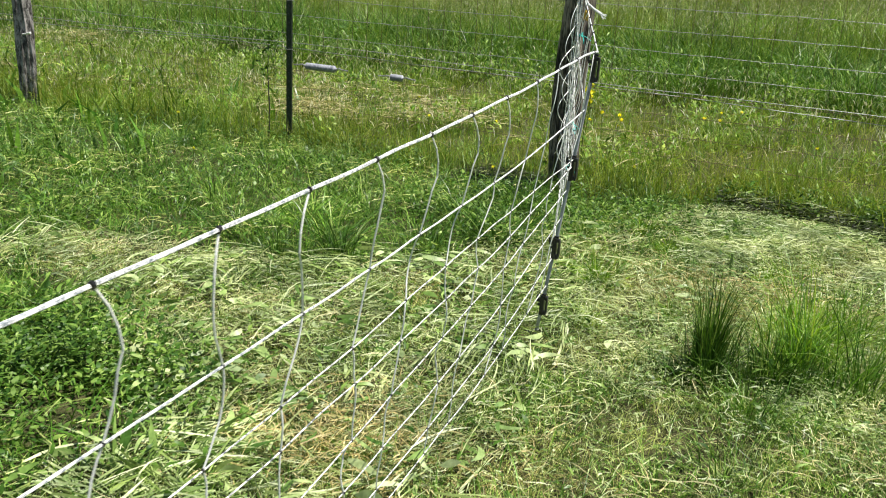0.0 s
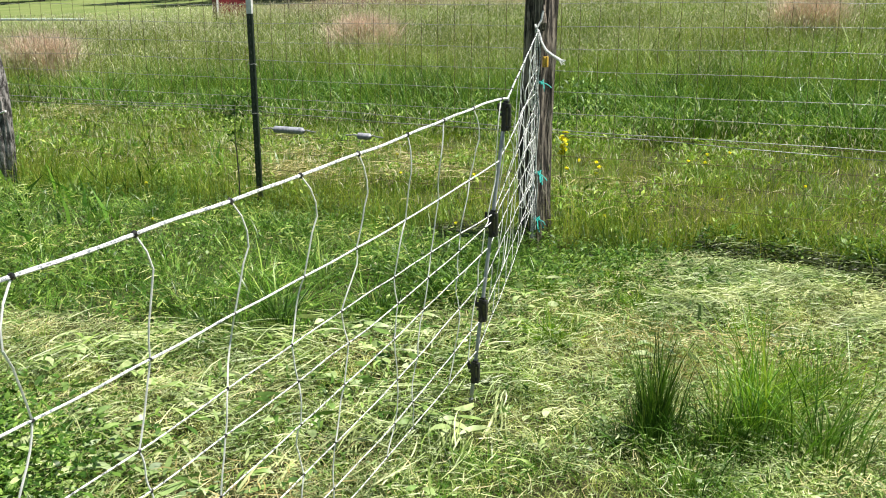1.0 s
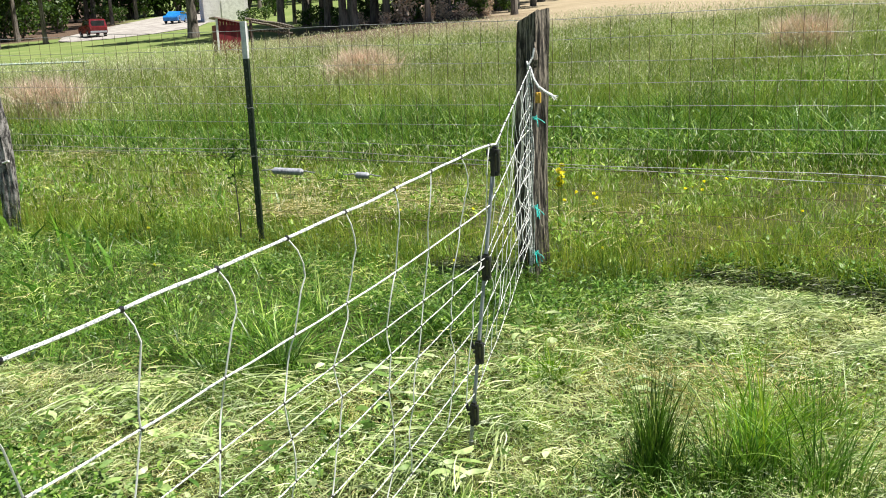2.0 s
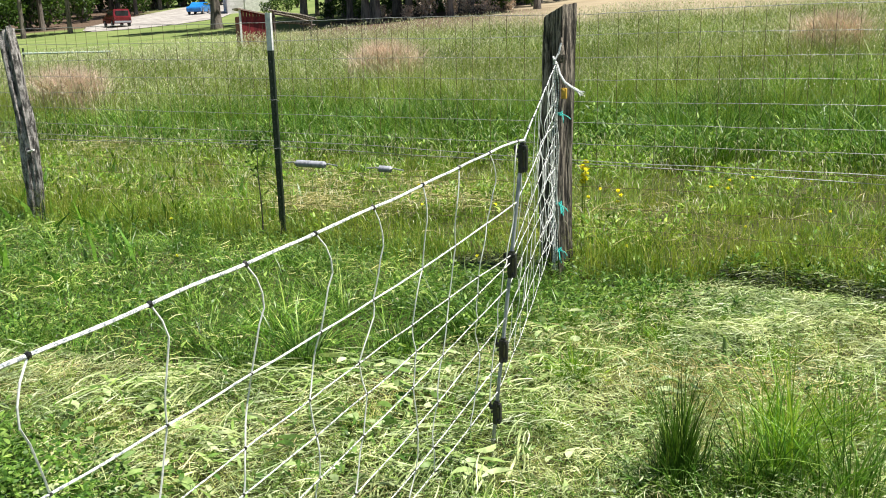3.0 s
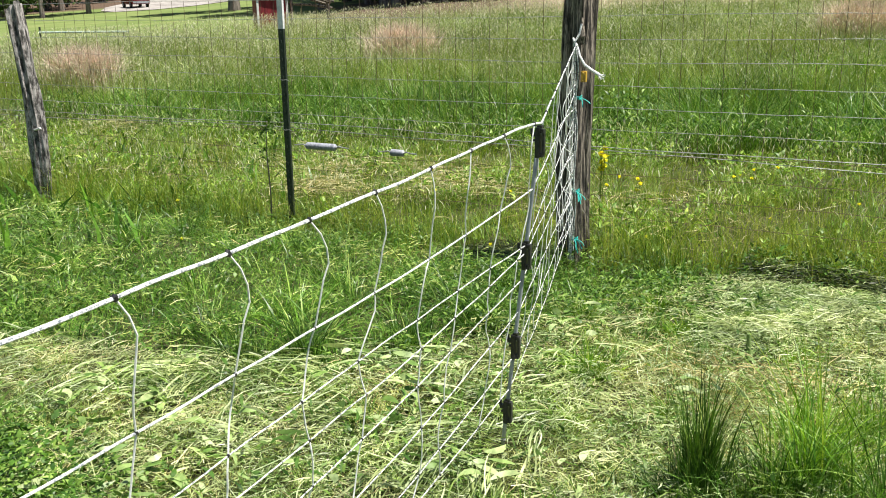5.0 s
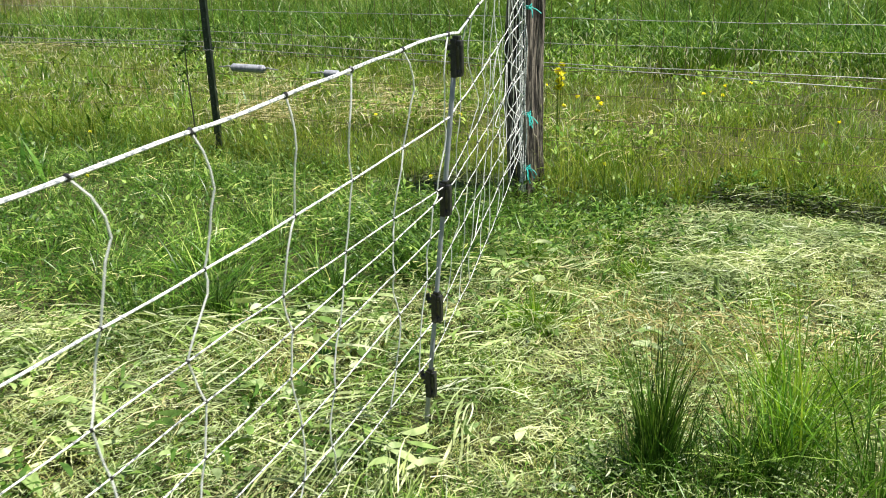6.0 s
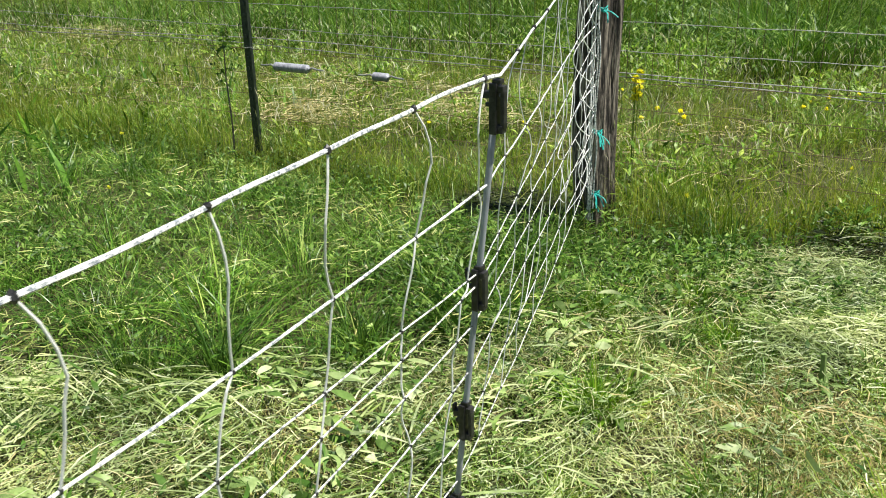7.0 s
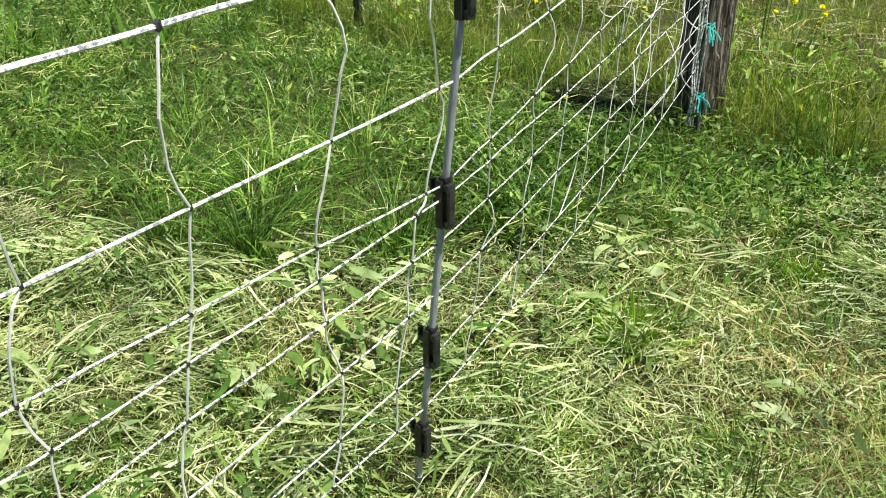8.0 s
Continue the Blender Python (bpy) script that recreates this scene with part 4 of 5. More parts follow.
def woods():
    rng = random.Random(21)
    kinds = [tree(*place(401, 70), 17, 0.40, 6.5, 1, "large grey-barked tree standing on the lawn"),
             tree(*place(143, 92), 15, 0.22, 5.0, 2, "slim pale-barked woodland tree in leaf"),
             tree(*place(60, 110), 18, 0.30, 4.6, 5, "dark woodland tree in full leaf")]
    spots = [(-150, 100, 2), (-90, 118, 2), (-30, 96, 1), (20, 104, 2), (60, 90, 1), (95, 104, 2), (110, 128, 1), (175, 122, 1), (232, 135, 2), (262, 128, 1), (305, 142, 2), (345, 150, 1), (380, 152, 2), (520, 140, 2), (556, 58, 1)]
    for k in range(34):
        spots.append((585 + 13 * k + rng.uniform(-8, 8), rng.uniform(52, 95), 1 + k % 2))
    for px, d, k in spots:
        x, y, z = place(px, d)
        s = rng.uniform(0.85, 1.2)
        t = copy_thing(kinds[k], pose(x, y, z, 0, 0, rng.uniform(0, 360)))
        t.scale = (s, s, s)
    for k in range(34):
        x, y, z = place(-220 + 40 * k, 150 + rng.uniform(0, 25))
        t = copy_thing(kinds[2], pose(x, y, z, 0, 0, rng.uniform(0, 360)))
        s = rng.uniform(0.9, 1.3)
        t.scale = (s, s, s)
    sh = shrub(*place(30, 100), 3.2, 3, "dense dark green shrub at the wood's edge")
    low = [(-120, 96, 1.2), (-60, 104, 1.3), (-10, 98, 1.0), (70, 108, 1.3), (105, 112, 1.0), (165, 118, 1.0), (250, 132, 0.7), (275, 134, 0.6), (320, 146, 1.0), (490, 100, 0.34), (506, 100, 0.38), (528, 101, 0.38), (545, 110, 0.8)]
    for k in range(20):
        low.append((600 + 19 * k + rng.uniform(-8, 8), rng.uniform(55, 80), rng.uniform(0.25, 0.65)))
    for px, d, s in low:
        x, y, z = place(px, d)
        t = copy_thing(sh, pose(x, y, z, 0, 0, rng.uniform(0, 360)))
        t.scale = (s, s, s)
    for k in range(44):
        x, y, z = place(-220 + 30 * k, 142 + rng.uniform(0, 20))
        t = copy_thing(sh, pose(x, y, z, 0, 0, rng.uniform(0, 360)))
        s = rng.uniform(1.4, 2.4)
        t.scale = (s, s, s)
    rb = shrub(*place(770, 56), 1.4, 9, "rusty brown dead shrub at the wood's edge", M_PINK)
    for px, d, s in [(812, 54, 0.6), (850, 56, 0.7), (885, 54, 0.6), (915, 58, 0.6), (735, 54, 0.5), (700, 60, 0.5)]:
        x, y, z = place(px, d)
        t = copy_thing(rb, pose(x, y, z, 0, 0, rng.uniform(0, 360)))
        t.scale = (s, s, s)


woods()


# ---- grass ----
def clumped(n, x0, x1, y0, y1, keep, clumps, spread):
    """Random places gathered round clump centres; also each one's bearing from its centre."""
    cx, cy = RNG.uniform(x0, x1, clumps), RNG.uniform(y0, y1, clumps)
    k = RNG.integers(0, clumps, n)
    dx, dy = RNG.normal(0, spread, n), RNG.normal(0, spread, n)
    x, y = cx[k] + dx, cy[k] + dy
    ok = RNG.uniform(0, 1, n) < keep(x, y)
    size = (0.6 + 0.8 * RNG.uniform(0, 1, clumps))[k]
    return x[ok], y[ok], np.arctan2(dy, dx)[ok], size[ok]


def near_grass():
    m = mat_mask
    thick = lambda x, y: soft(rough(2.6 * x, 2.6 * y) + 0.2 * soft(0.5 - x, 0, 0.8) + 0.6 * soft(y, 4.6, 5.0), -0.05, 0.35)
    shady = lambda x, y: np.maximum(soft(x, -0.15, 0.15) * (1 - soft(y + 0.2 * rough(2 * x, 2 * y), 2.9, 3.3)), np.exp(-((x + 0.02) / 0.36) ** 4 - ((y - 4.80) / 0.42) ** 4))
    # stubble
    x, y = scatter(260000, -3.0, 2.4, 0.7, 5.7, lambda x, y: (1 - 0.95 * pit(x, y)) * (0.05 + 0.95 * m(x, y) * (0.30 + 0.70 * soft(rough(4.7 * x, 4.3 * y + 1), -0.3, 0.25))))
    n = len(x)
    upright("grass_stubble", x, y, RNG.uniform(0.02, 0.075, n) * (1 + 0.4 * rough(3.1 * x, 3.1 * y)), RNG.uniform(0.0018, 0.0036, n), RNG.uniform(0.3, 1.9, n), M_STUB, "short green and yellow grass stubble in the cut area", 3)
    # cut grass lying flat, in swaths
    x, y = scatter(165000, -3.0, 2.4, 0.7, 5.7, lambda x, y: (1 - 0.97 * pit(x, y)) * (1 - 0.65 * shady(x, y)) * m(x, y) * (0.38 + 0.62 * thick(x, y)))
    n = len(x)
    az = 0.7 + 1.0 * np.sin(2.6 * x + 1.9 * y) + 0.9 * np.sin(5.3 * y - 3.7 * x) + RNG.normal(0, 0.95, n)
    lying("cut_grass", x, y, 0.018 + 0.085 * RNG.uniform(0, 1, n) ** 1.6, RNG.uniform(0.0014, 0.0036, n), az, 0.055, M_CUT, "pale cut grass lying flat in a bleached mat", 3, (0.8, 1.0), 0.14, None, "grass", 0.7, 0.02)
    x, y = scatter(14000, -2.4, 2.4, 0.8, 5.5, lambda x, y: m(x, y) * (0.15 + 0.85 * soft(rough(1.5 * x, 1.5 * y), 0, 0.5)))
    n = len(x)
    lying("dry_straw", x, y, RNG.uniform(0.04, 0.16, n), RNG.uniform(0.0015, 0.0032, n), RNG.uniform(0, 6.28, n), 0.06, M_STRAW, "dry yellow straw among the cut grass", low=0.02)
    x, y = scatter(22000, 0.0, 2.4, 4.45, 5.45, lambda x, y: m(x, y) * soft(x, 0.05, 0.4) * soft(y, 4.5, 4.8) * soft(rough(2.3 * x + 1, 2.9 * y), -0.4, 0.2))
    n = len(x)
    lying("bleached_cuttings", x, y, RNG.uniform(0.03, 0.13, n), RNG.uniform(0.002, 0.0055, n), 0.3 + RNG.normal(0, 0.9, n), 0.04, M_CUT, "bleached cuttings thick on the far part of the cut area", 4, (0.7, 1.0, 0.8), 0.25, None, "grass", 0.6, 0.035)
    x, y = scatter(90000, -1.8, 2.2, 1.2, 5.6, lambda x, y: (1 - 0.7 * shady(x, y)) * m(x, y) * (0.45 + 0.55 * soft(x, -0.3, 0.3)) * soft(rough(3.7 * x + 2, 3.3 * y), -0.35, 0.3))
    n = len(x)
    lying("chopped_bits", x, y, RNG.uniform(0.008, 0.030, n), RNG.uniform(0.0025, 0.0065, n), RNG.uniform(0, 6.28, n), 0.06, M_CUTLEAF, "short chopped bits of grass and leaf strewn on the cut area", 3, (0.8, 1.0), 0.3, None, "grass", 0.8, 0.025)
    # long cut blades and broad leaves on the far side of the netting
    side = lambda x, y: (1 - 0.95 * pit(x, y)) * m(x, y) * soft(0.05 - x, -0.15, 0.25)
    x, y, bear, size = clumped(9000, -2.6, 0.4, 1.2, 4.6, lambda x, y: side(x, y) * (0.15 + 0.85 * soft(rough(2.2 * x, 2.2 * y), -0.1, 0.4)), 420, 0.055)
    n = len(x)
    swath = 0.75 + 1.1 * np.sin(3.4 * (size * 9)) + RNG.normal(0, 0.16, n)
    lying("long_cut_blades", x, y, RNG.uniform(0.08, 0.24, n), RNG.uniform(0.003, 0.0085, n), swath, 0.06, M_CUT, "long bleached grass blades lying in swaths", 5, (0.7, 1.0, 0.9, 0.6), 0.10, None, "grass", 0.6, 0.035)
    x, y = scatter(8000, -2.6, 1.6, 1.4, 4.9, lambda x, y: (0.03 * m(x, y) + 0.97 * side(x, y)) * np.exp(-((x + 0.6) / 1.1) ** 2) * (0.1 + 0.9 * soft(rough(3 * x, 3 * y), -0.1, 0.4)))
    n = len(x)
    lying("cut_leaves", x, y, RNG.uniform(0.04, 0.11, n), RNG.uniform(0.008, 0.026, n), 0.6 + 0.8 * np.sin(3 * x + 2 * y) + RNG.normal(0, 1.0, n), 0.07, M_CUTLEAF, "bleached broad leaves cut and lying flat", 5, (0.25, 0.9, 1.0, 0.7), 0.25, None, "leaves", 0.7, 0.03)
    # regrowth in tussocks in the cut area
    x, y, az, sz = clumped(95000, -2.6, 2.4, 0.8, 5.7, lambda x, y: m(x, y) * (0.16 + 0.5 * shady(x, y) + 0.84 * soft(rough(1.9 * x + 2, 1.9 * y) + 0.6 * soft(x + 0.3 * (3.4 - y), 0.35, 0.9) * soft(4.3 - y, 0, 0.5), 0.0, 0.5)).clip(0, 1), 1000, 0.06)
    n = len(x)
    upright("short_grass", x, y, RNG.uniform(0.04, 0.14, n) * sz, RNG.uniform(0.002, 0.0045, n), RNG.uniform(0.3, 1.7, n), M_LUSH, "short green grass growing through the cut mat", 3, 1.0, az + RNG.normal(0, 0.6, n))
    # lush standing grass
    keep = lambda x, y: (1 - m(x, y)) * (1 - 0.8 * soft(y, 5.2, 5.7)) * (1 - 0.6 * hollow(x, y)) * (1 - 0.85 * np.exp(-((x + 1.25) / 0.42) ** 4 - ((y - 2.33) / 0.30) ** 4))
    low = lambda x, y: 1 - 0.8 * hollow(x, y)
    x, y = scatter(105000, -7.0, 2.4, 0.8, 6.4, keep)
    n = len(x)
    h = RNG.uniform(0.04, 0.12, n) * (1 + 0.45 * rough(1.4 * x, 1.4 * y)) * low(x, y)
    upright("lush_grass", x, y, h, RNG.uniform(0.0025, 0.006, n), RNG.uniform(0.5, 1.9, n), M_LUSH, "lush green standing grass beyond the netting", 3)
    x, y, az, sz = clumped(60000, -7.0, 2.4, 0.8, 6.2, lambda x, y: keep(x, y) * low(x, y) ** 2, 800, 0.07)
    n = len(x)
    upright("grass_clumps", x, y, RNG.uniform(0.07, 0.22, n) * sz, RNG.uniform(0.0025, 0.006, n), RNG.uniform(0.4, 1.8, n), M_LUSH, "tussocks of lush green grass beyond the netting", 4, 1.0, az + RNG.normal(0, 0.5, n))
    x, y = scatter(15000, -5.5, 0.5, 1.6, 5.4, lambda x, y: keep(x, y) * (0.10 + 0.9 * soft(rough(1.8 * x + 3, 2.0 * y), -0.1, 0.4)))
    n = len(x)
    lying("fallen_blades", x, y, RNG.uniform(0.03, 0.12, n), RNG.uniform(0.002, 0.005, n), RNG.uniform(0, 6.28, n), 0.06, M_STUB, "pale bent blades lying over the lush grass", 3, (0.8, 1.0), 0.4, None, "grass", 0.7, 0.05)
    # weeds and clover
    patch = lambda x, y: 0.6 * np.exp(-((x + 0.1) / 0.45) ** 2 - ((y - 5.15) / 0.26) ** 2)
    x, y = scatter(110000, -5.5, 2.2, 1.0, 5.9, lambda x, y: np.maximum(patch(x, y), (1 - m(x, y)) * (0.12 + 0.7 * soft(rough(1.6 * x + 4, 1.6 * y + 1), -0.1, 0.45)) + m(x, y) * (0.03 + 0.22 * soft(0.1 - x, 0, 0.3) * soft(rough(2.9 * x, 2.7 * y + 3), 0.0, 0.4))) * (1 - 0.7 * hollow(x, y)))
    n = len(x)
    upright("clover", x, y, RNG.uniform(0.012, 0.035, n), RNG.uniform(0.008, 0.020, n), RNG.uniform(0.8, 2.0, n), M_WEED, "clover and small broad-leaved weeds in the grass", 3, 0.6, None, (0.4, 1.0), 0.11 * RNG.uniform(0.1, 1, n) * low(x, y), None, "weeds")


near_grass()


def leafy_plant(x, y, spread, height, n, wide, mat, label, name="broadleaf_weed"):
    """A rosette of broad leaves that stand up and bow outwards."""
    a, r = RNG.uniform(0, 6.28, n), spread * np.sqrt(RNG.uniform(0, 1, n))
    ok = RNG.uniform(0, 1, n) > 0.9 * pit(x + r * np.cos(a), y + r * np.sin(a))
    a, r, n = a[ok], r[ok], int(ok.sum())
    upright(name, x + r * np.cos(a), y + r * np.sin(a), RNG.uniform(0.4, 1.0, n) * height, RNG.uniform(0.6, 1.3, n) * wide, RNG.uniform(0.4, 1.6, n), mat, label, 5, 0.9, a + RNG.normal(0, 0.7, n), (0.3, 0.85, 1.0, 0.7), -0.01, None, "weeds")


leafy_plant(-1.30, 2.36, 0.40, 0.13, 420, 0.018, M_WEED, "leafy dark green weed patch beside the netting")
leafy_plant(-1.85, 2.55, 0.30, 0.16, 260, 0.020, M_WEED, "leafy green weed patch at the edge of the cut mat")


def leaflets(x, y, spread, n, top, label):
    px, py = x + RNG.normal(0, spread, n), y + RNG.normal(0, 0.7 * spread, n)
    ok = RNG.uniform(0, 1, n) > 0.9 * pit(px, py)
    px, py, n = px[ok], py[ok], int(ok.sum())
    bed = 0.4 + 0.6 * soft(rough(5 * px, 5 * py), -0.4, 0.4)
    upright("weed_leaflets", px, py, RNG.uniform(0.008, 0.026, n), RNG.uniform(0.007, 0.021, n), RNG.uniform(0.7, 1.9, n), M_WEED, label, 4, 0.6, None, (0.4, 1.0, 0.8), top * bed * RNG.uniform(0.02, 1, n), None, "weeds")


leaflets(-1.28, 2.36, 0.28, 6000, 0.19, "small green weed leaves crowded beside the netting")
leaflets(-0.95, 5.00, 0.22, 700, 0.09, "small green weed leaves by the netting")
leaflets(0.0, 5.15, 0.28, 2200, 0.12, "small bright weed leaves near the wooden post")
leaflets(-0.75, 4.50, 0.18, 600, 0.10, "small green weed leaves by the netting")
leafy_plant(-0.70, 2.10, 0.16, 0.20, 60, 0.030, M_CUTLEAF, "pale broad leaves standing beside the netting")
leafy_plant(-0.06, 4.15, 0.10, 0.13, 80, 0.014, M_FRESH, "small bright green weed in the cut area")
leafy_plant(-0.30, 4.12, 0.16, 0.07, 40, 0.034, M_CUTLEAF, "limp pale leaves lying in the cut area")
leafy_plant(-1.22, 3.88, 0.10, 0.34, 60, 0.006, M_LUSH, "tall grass blades standing at the edge of the cut mat", "tall_blades")
leafy_plant(-1.45, 4.05, 0.14, 0.32, 70, 0.006, M_LUSH, "tall grass blades standing at the edge of the cut mat", "tall_blades")
leafy_plant(-0.62, 4.45, 0.18, 0.20, 80, 0.016, M_WEED, "dark green weed beside the netting post")


def heads(name, x, y, h, length, width, lean, label, mat):
    """Seed heads at the tips of tall stalks."""
    n = len(x)
    az = RNG.uniform(0, 6.28, n)
    out = np.stack((np.cos(az), np.sin(az), np.zeros(n)), 1)
    z0 = land(x, y)
    P, W = np.zeros((n, 3, 3)), np.zeros((n, 3, 3))
    th = RNG.uniform(0, 6.28, n)
    side = np.stack((np.cos(th), np.sin(th), np.zeros(n)), 1)
    prof = (0.35, 1.0, 0)
    for j in range(3):
        u = j / 2
        P[:, j] = out * (lean * (0.35 * h + u * length * (0.7 + u)))[:, None]
        P[:, j, 0] += x
        P[:, j, 1] += y
        P[:, j, 2] = z0 + h + length * (u - 0.5 * lean * u * u)
        W[:, j] = side * (0.5 * width * prof[j])[:, None]
    ribbons(name, P, W, mat, None, label, "seed heads")
    P2, W2 = np.zeros((n, 2, 3)), np.zeros((n, 2, 3))
    for j in range(2):
        u = float(j)
        P2[:, j] = out * (lean * 0.35 * h * u ** 2)[:, None]
        P2[:, j, 0] += x
        P2[:, j, 1] += y
        P2[:, j, 2] = z0 + (h + 0.01) * u
        W2[:, j] = side * (0.16 * width + 0.0008)[:, None]
    ribbons("stalks", P2, W2, M_STRIP, None, "thin pale green stalks that bear the seed heads", "grass")


def strip_grass():
    line = lambda x: 0.30 * soft(x, -0.1, 0.3) - 0.20 * np.clip(x - 0.16, 0, 1.2)
    edge = lambda x, y: soft(y - line(x) + 0.12 * rough(2 * x, y), 5.3 - 0.3 * soft(-x, 0.3, 1.2), 5.5) * (1 - 0.97 * hollow(x, y))
    x, y = scatter(78000, -9.0, 4.2, 5.0, 9.4, lambda x, y: edge(x, y) * (0.30 + 0.70 * soft(rough(1.7 * x, 1.9 * y), -0.3, 0.3)) * (0.25 + 0.75 * soft(rough(4.3 * x + 1, 4.1 * y), -0.35, 0.25)))
    n = len(x)
    upright("thin_fence_grass", x, y, RNG.uniform(0.05, 0.21, n) * (1 + 0.3 * rough(2.4 * x, 2.4 * y)), RNG.uniform(0.0022, 0.0048, n), RNG.uniform(0.2, 1.5, n), M_STRIP, "thin yellow-green grass along the fence line", 3)
    x, y, az, sz = clumped(26000, -8.0, 3.4, 5.35, 8.8, edge, 360, 0.06)
    n = len(x)
    upright("fence_tussocks", x, y, RNG.uniform(0.08, 0.25, n) * sz, RNG.uniform(0.0025, 0.005, n), RNG.uniform(0.3, 1.4, n), M_FIELD, "green grass tussocks along the fence line", 3, 1.0, az + RNG.normal(0, 0.6, n))
    x, y = scatter(19000, -9.0, 4.2, 5.3, 9.2, lambda x, y: edge(x, y) * soft(y, 5.6, 6.5) * (1 - 0.6 * soft(x, -0.9, -0.3)) * (1 - soft(y, 7.6, 8.4)) * (0.12 + 0.88 * soft(rough(1.2 * x + 1, 1.5 * y), 0.0, 0.45)))
    n = len(x)
    lying("dry_thatch", x, y, RNG.uniform(0.08, 0.26, n), RNG.uniform(0.003, 0.0065, n), RNG.uniform(0, 6.28, n), 0.12, M_STRAW, "pale dry thatch showing between the fence grass", 4, (0.7, 1, 0.8), 0.5, None, "grass", 0.8)
    for cx, cy, r in [(-3.3, 7.1, 0.20), (-2.0, 6.75, 0.15), (-2.9, 6.4, 0.12), (-7.4, 8.6, 0.25), (1.9, 7.4, 0.14)]:
        n = 420
        x, y = cx + RNG.normal(0, r * 1.5, n), cy + RNG.normal(0, r, n)
        lying("straw_patch", x, y, RNG.uniform(0.08, 0.22, n), RNG.uniform(0.003, 0.007, n), RNG.uniform(0, 6.28, n), 0.10, M_STRAW, "patch of pale tan dead grass behind the fence", 4, (0.7, 1, 0.8), 0.5, None, "grass", 0.8, 0.06)
    x, y = scatter(9000, -8.0, 3.4, 5.2, 8.4, edge)
    n = len(x)
    heads("fence_seed_heads", x, y, RNG.uniform(0.18, 0.44, n), RNG.uniform(0.03, 0.07, n), RNG.uniform(0.003, 0.006, n), RNG.uniform(0.1, 0.6, n), "small brownish seed heads along the fence", M_SEED)
    x, y = scatter(95000, -9.0, 4.2, 5.4, 10.0, lambda x, y: edge(x, y) * soft(rough(1.6 * x + 2, 1.9 * y + 1) + 0.2 * np.exp(-((y - 9.0) / 0.6) ** 2), 0.1, 0.5) * soft(y, 5.4, 6.2))
    n = len(x)
    upright("field_weeds", x, y, RNG.uniform(0.02, 0.055, n), RNG.uniform(0.010, 0.026, n), RNG.uniform(0.6, 1.8, n), M_LEAFY, "broad-leaved weeds behind the fence", 3, 0.6, None, (0.4, 1.0), 0.20 * RNG.uniform(0.05, 1, n), None, "weeds")
    # taller fine grass in the line of the fence
    x, y = scatter(26000, -8.0, 3.4, 5.42, 6.2, lambda x, y: edge(x, y) * (0.6 + 0.4 * soft(x, -0.7, -0.3)) * np.exp(-((y - 5.62 - line(x)) / 0.16) ** 2))
    n = len(x)
    upright("fence_line_grass", x, y, RNG.uniform(0.12, 0.40, n) * (1 + 0.35 * rough(2.2 * x, 1.0)) * (1 + 0.35 * soft(x, -0.6, -0.2)), RNG.uniform(0.0018, 0.0036, n), RNG.uniform(0.1, 1.0, n), M_STRIP, "fine olive grass standing in the line of the fence", 4)
    # leafy weeds where the tall pasture begins
    cx, cy = RNG.uniform(-9, 4.5, 150), RNG.uniform(8.5, 10.0, 150)
    k = RNG.integers(0, 150, 18000)
    x, y = cx[k] + RNG.normal(0, 0.16, 18000), cy[k] + RNG.normal(0, 0.14, 18000)
    n = len(x)
    upright("pasture_weeds", x, y, RNG.uniform(0.03, 0.08, n), RNG.uniform(0.010, 0.026, n), RNG.uniform(0.6, 1.8, n), M_WEED, "dark leafy weeds where the tall pasture begins", 3, 0.6, None, (0.4, 1.0), 0.42 * RNG.uniform(0.02, 1, n) * (0.5 + 0.5 * np.sin(7.0 * cx))[k] ** 0.5, None, "weeds")
    # dark low growth that edges the cut area
    x, y = scatter(18000, 0.0, 3.0, 5.45, 6.05, lambda x, y: soft(x, 0.1, 0.4) * soft(rough(3.1 * x, 2 * y), -0.6, 0.1) * soft(y + 0.2 * (x - 0.16), 5.64, 5.74) * (1 - soft(y, 5.78, 5.95)))
    n = len(x)
    upright("edge_growth", x, y, RNG.uniform(0.01, 0.03, n), RNG.uniform(0.008, 0.018, n), RNG.uniform(0.4, 1.8, n), M_WEED, "low dark green leafy growth edging the cut area", 3, 0.6, None, (0.4, 1.0), 0.15 * RNG.uniform(0.02, 1, n), None, "weeds")


strip_grass()


def windrow_shade():
    """Clippings coloured dark as the shade edging the cut area, pale strands over them."""
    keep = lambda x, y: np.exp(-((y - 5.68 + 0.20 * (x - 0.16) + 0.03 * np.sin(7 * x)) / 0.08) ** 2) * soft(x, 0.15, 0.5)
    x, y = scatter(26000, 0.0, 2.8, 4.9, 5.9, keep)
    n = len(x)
    lying("shade_clippings", x, y, RNG.uniform(0.02, 0.08, n), RNG.uniform(0.003, 0.009, n), RNG.normal(0.3, 1.1, n), 0.07, M_SHADECUT, "dark clippings standing in for shade along the edge of the cut area", 3, (0.7, 1), 0.3, None, "grass", 0.8, 0.04)
    x, y = scatter(2600, 0.0, 2.8, 4.9, 5.8, keep)
    n = len(x)
    lying("pale_strands", x, y, RNG.uniform(0.03, 0.11, n), RNG.uniform(0.0016, 0.0032, n), RNG.normal(0.4, 0.8, n), 0.06, M_CUT, "pale cut strands lying over the shade-dark clippings", 4, (0.7, 1, 0.8), 0.3, None, "grass", 0.7, 0.08)


windrow_shade()


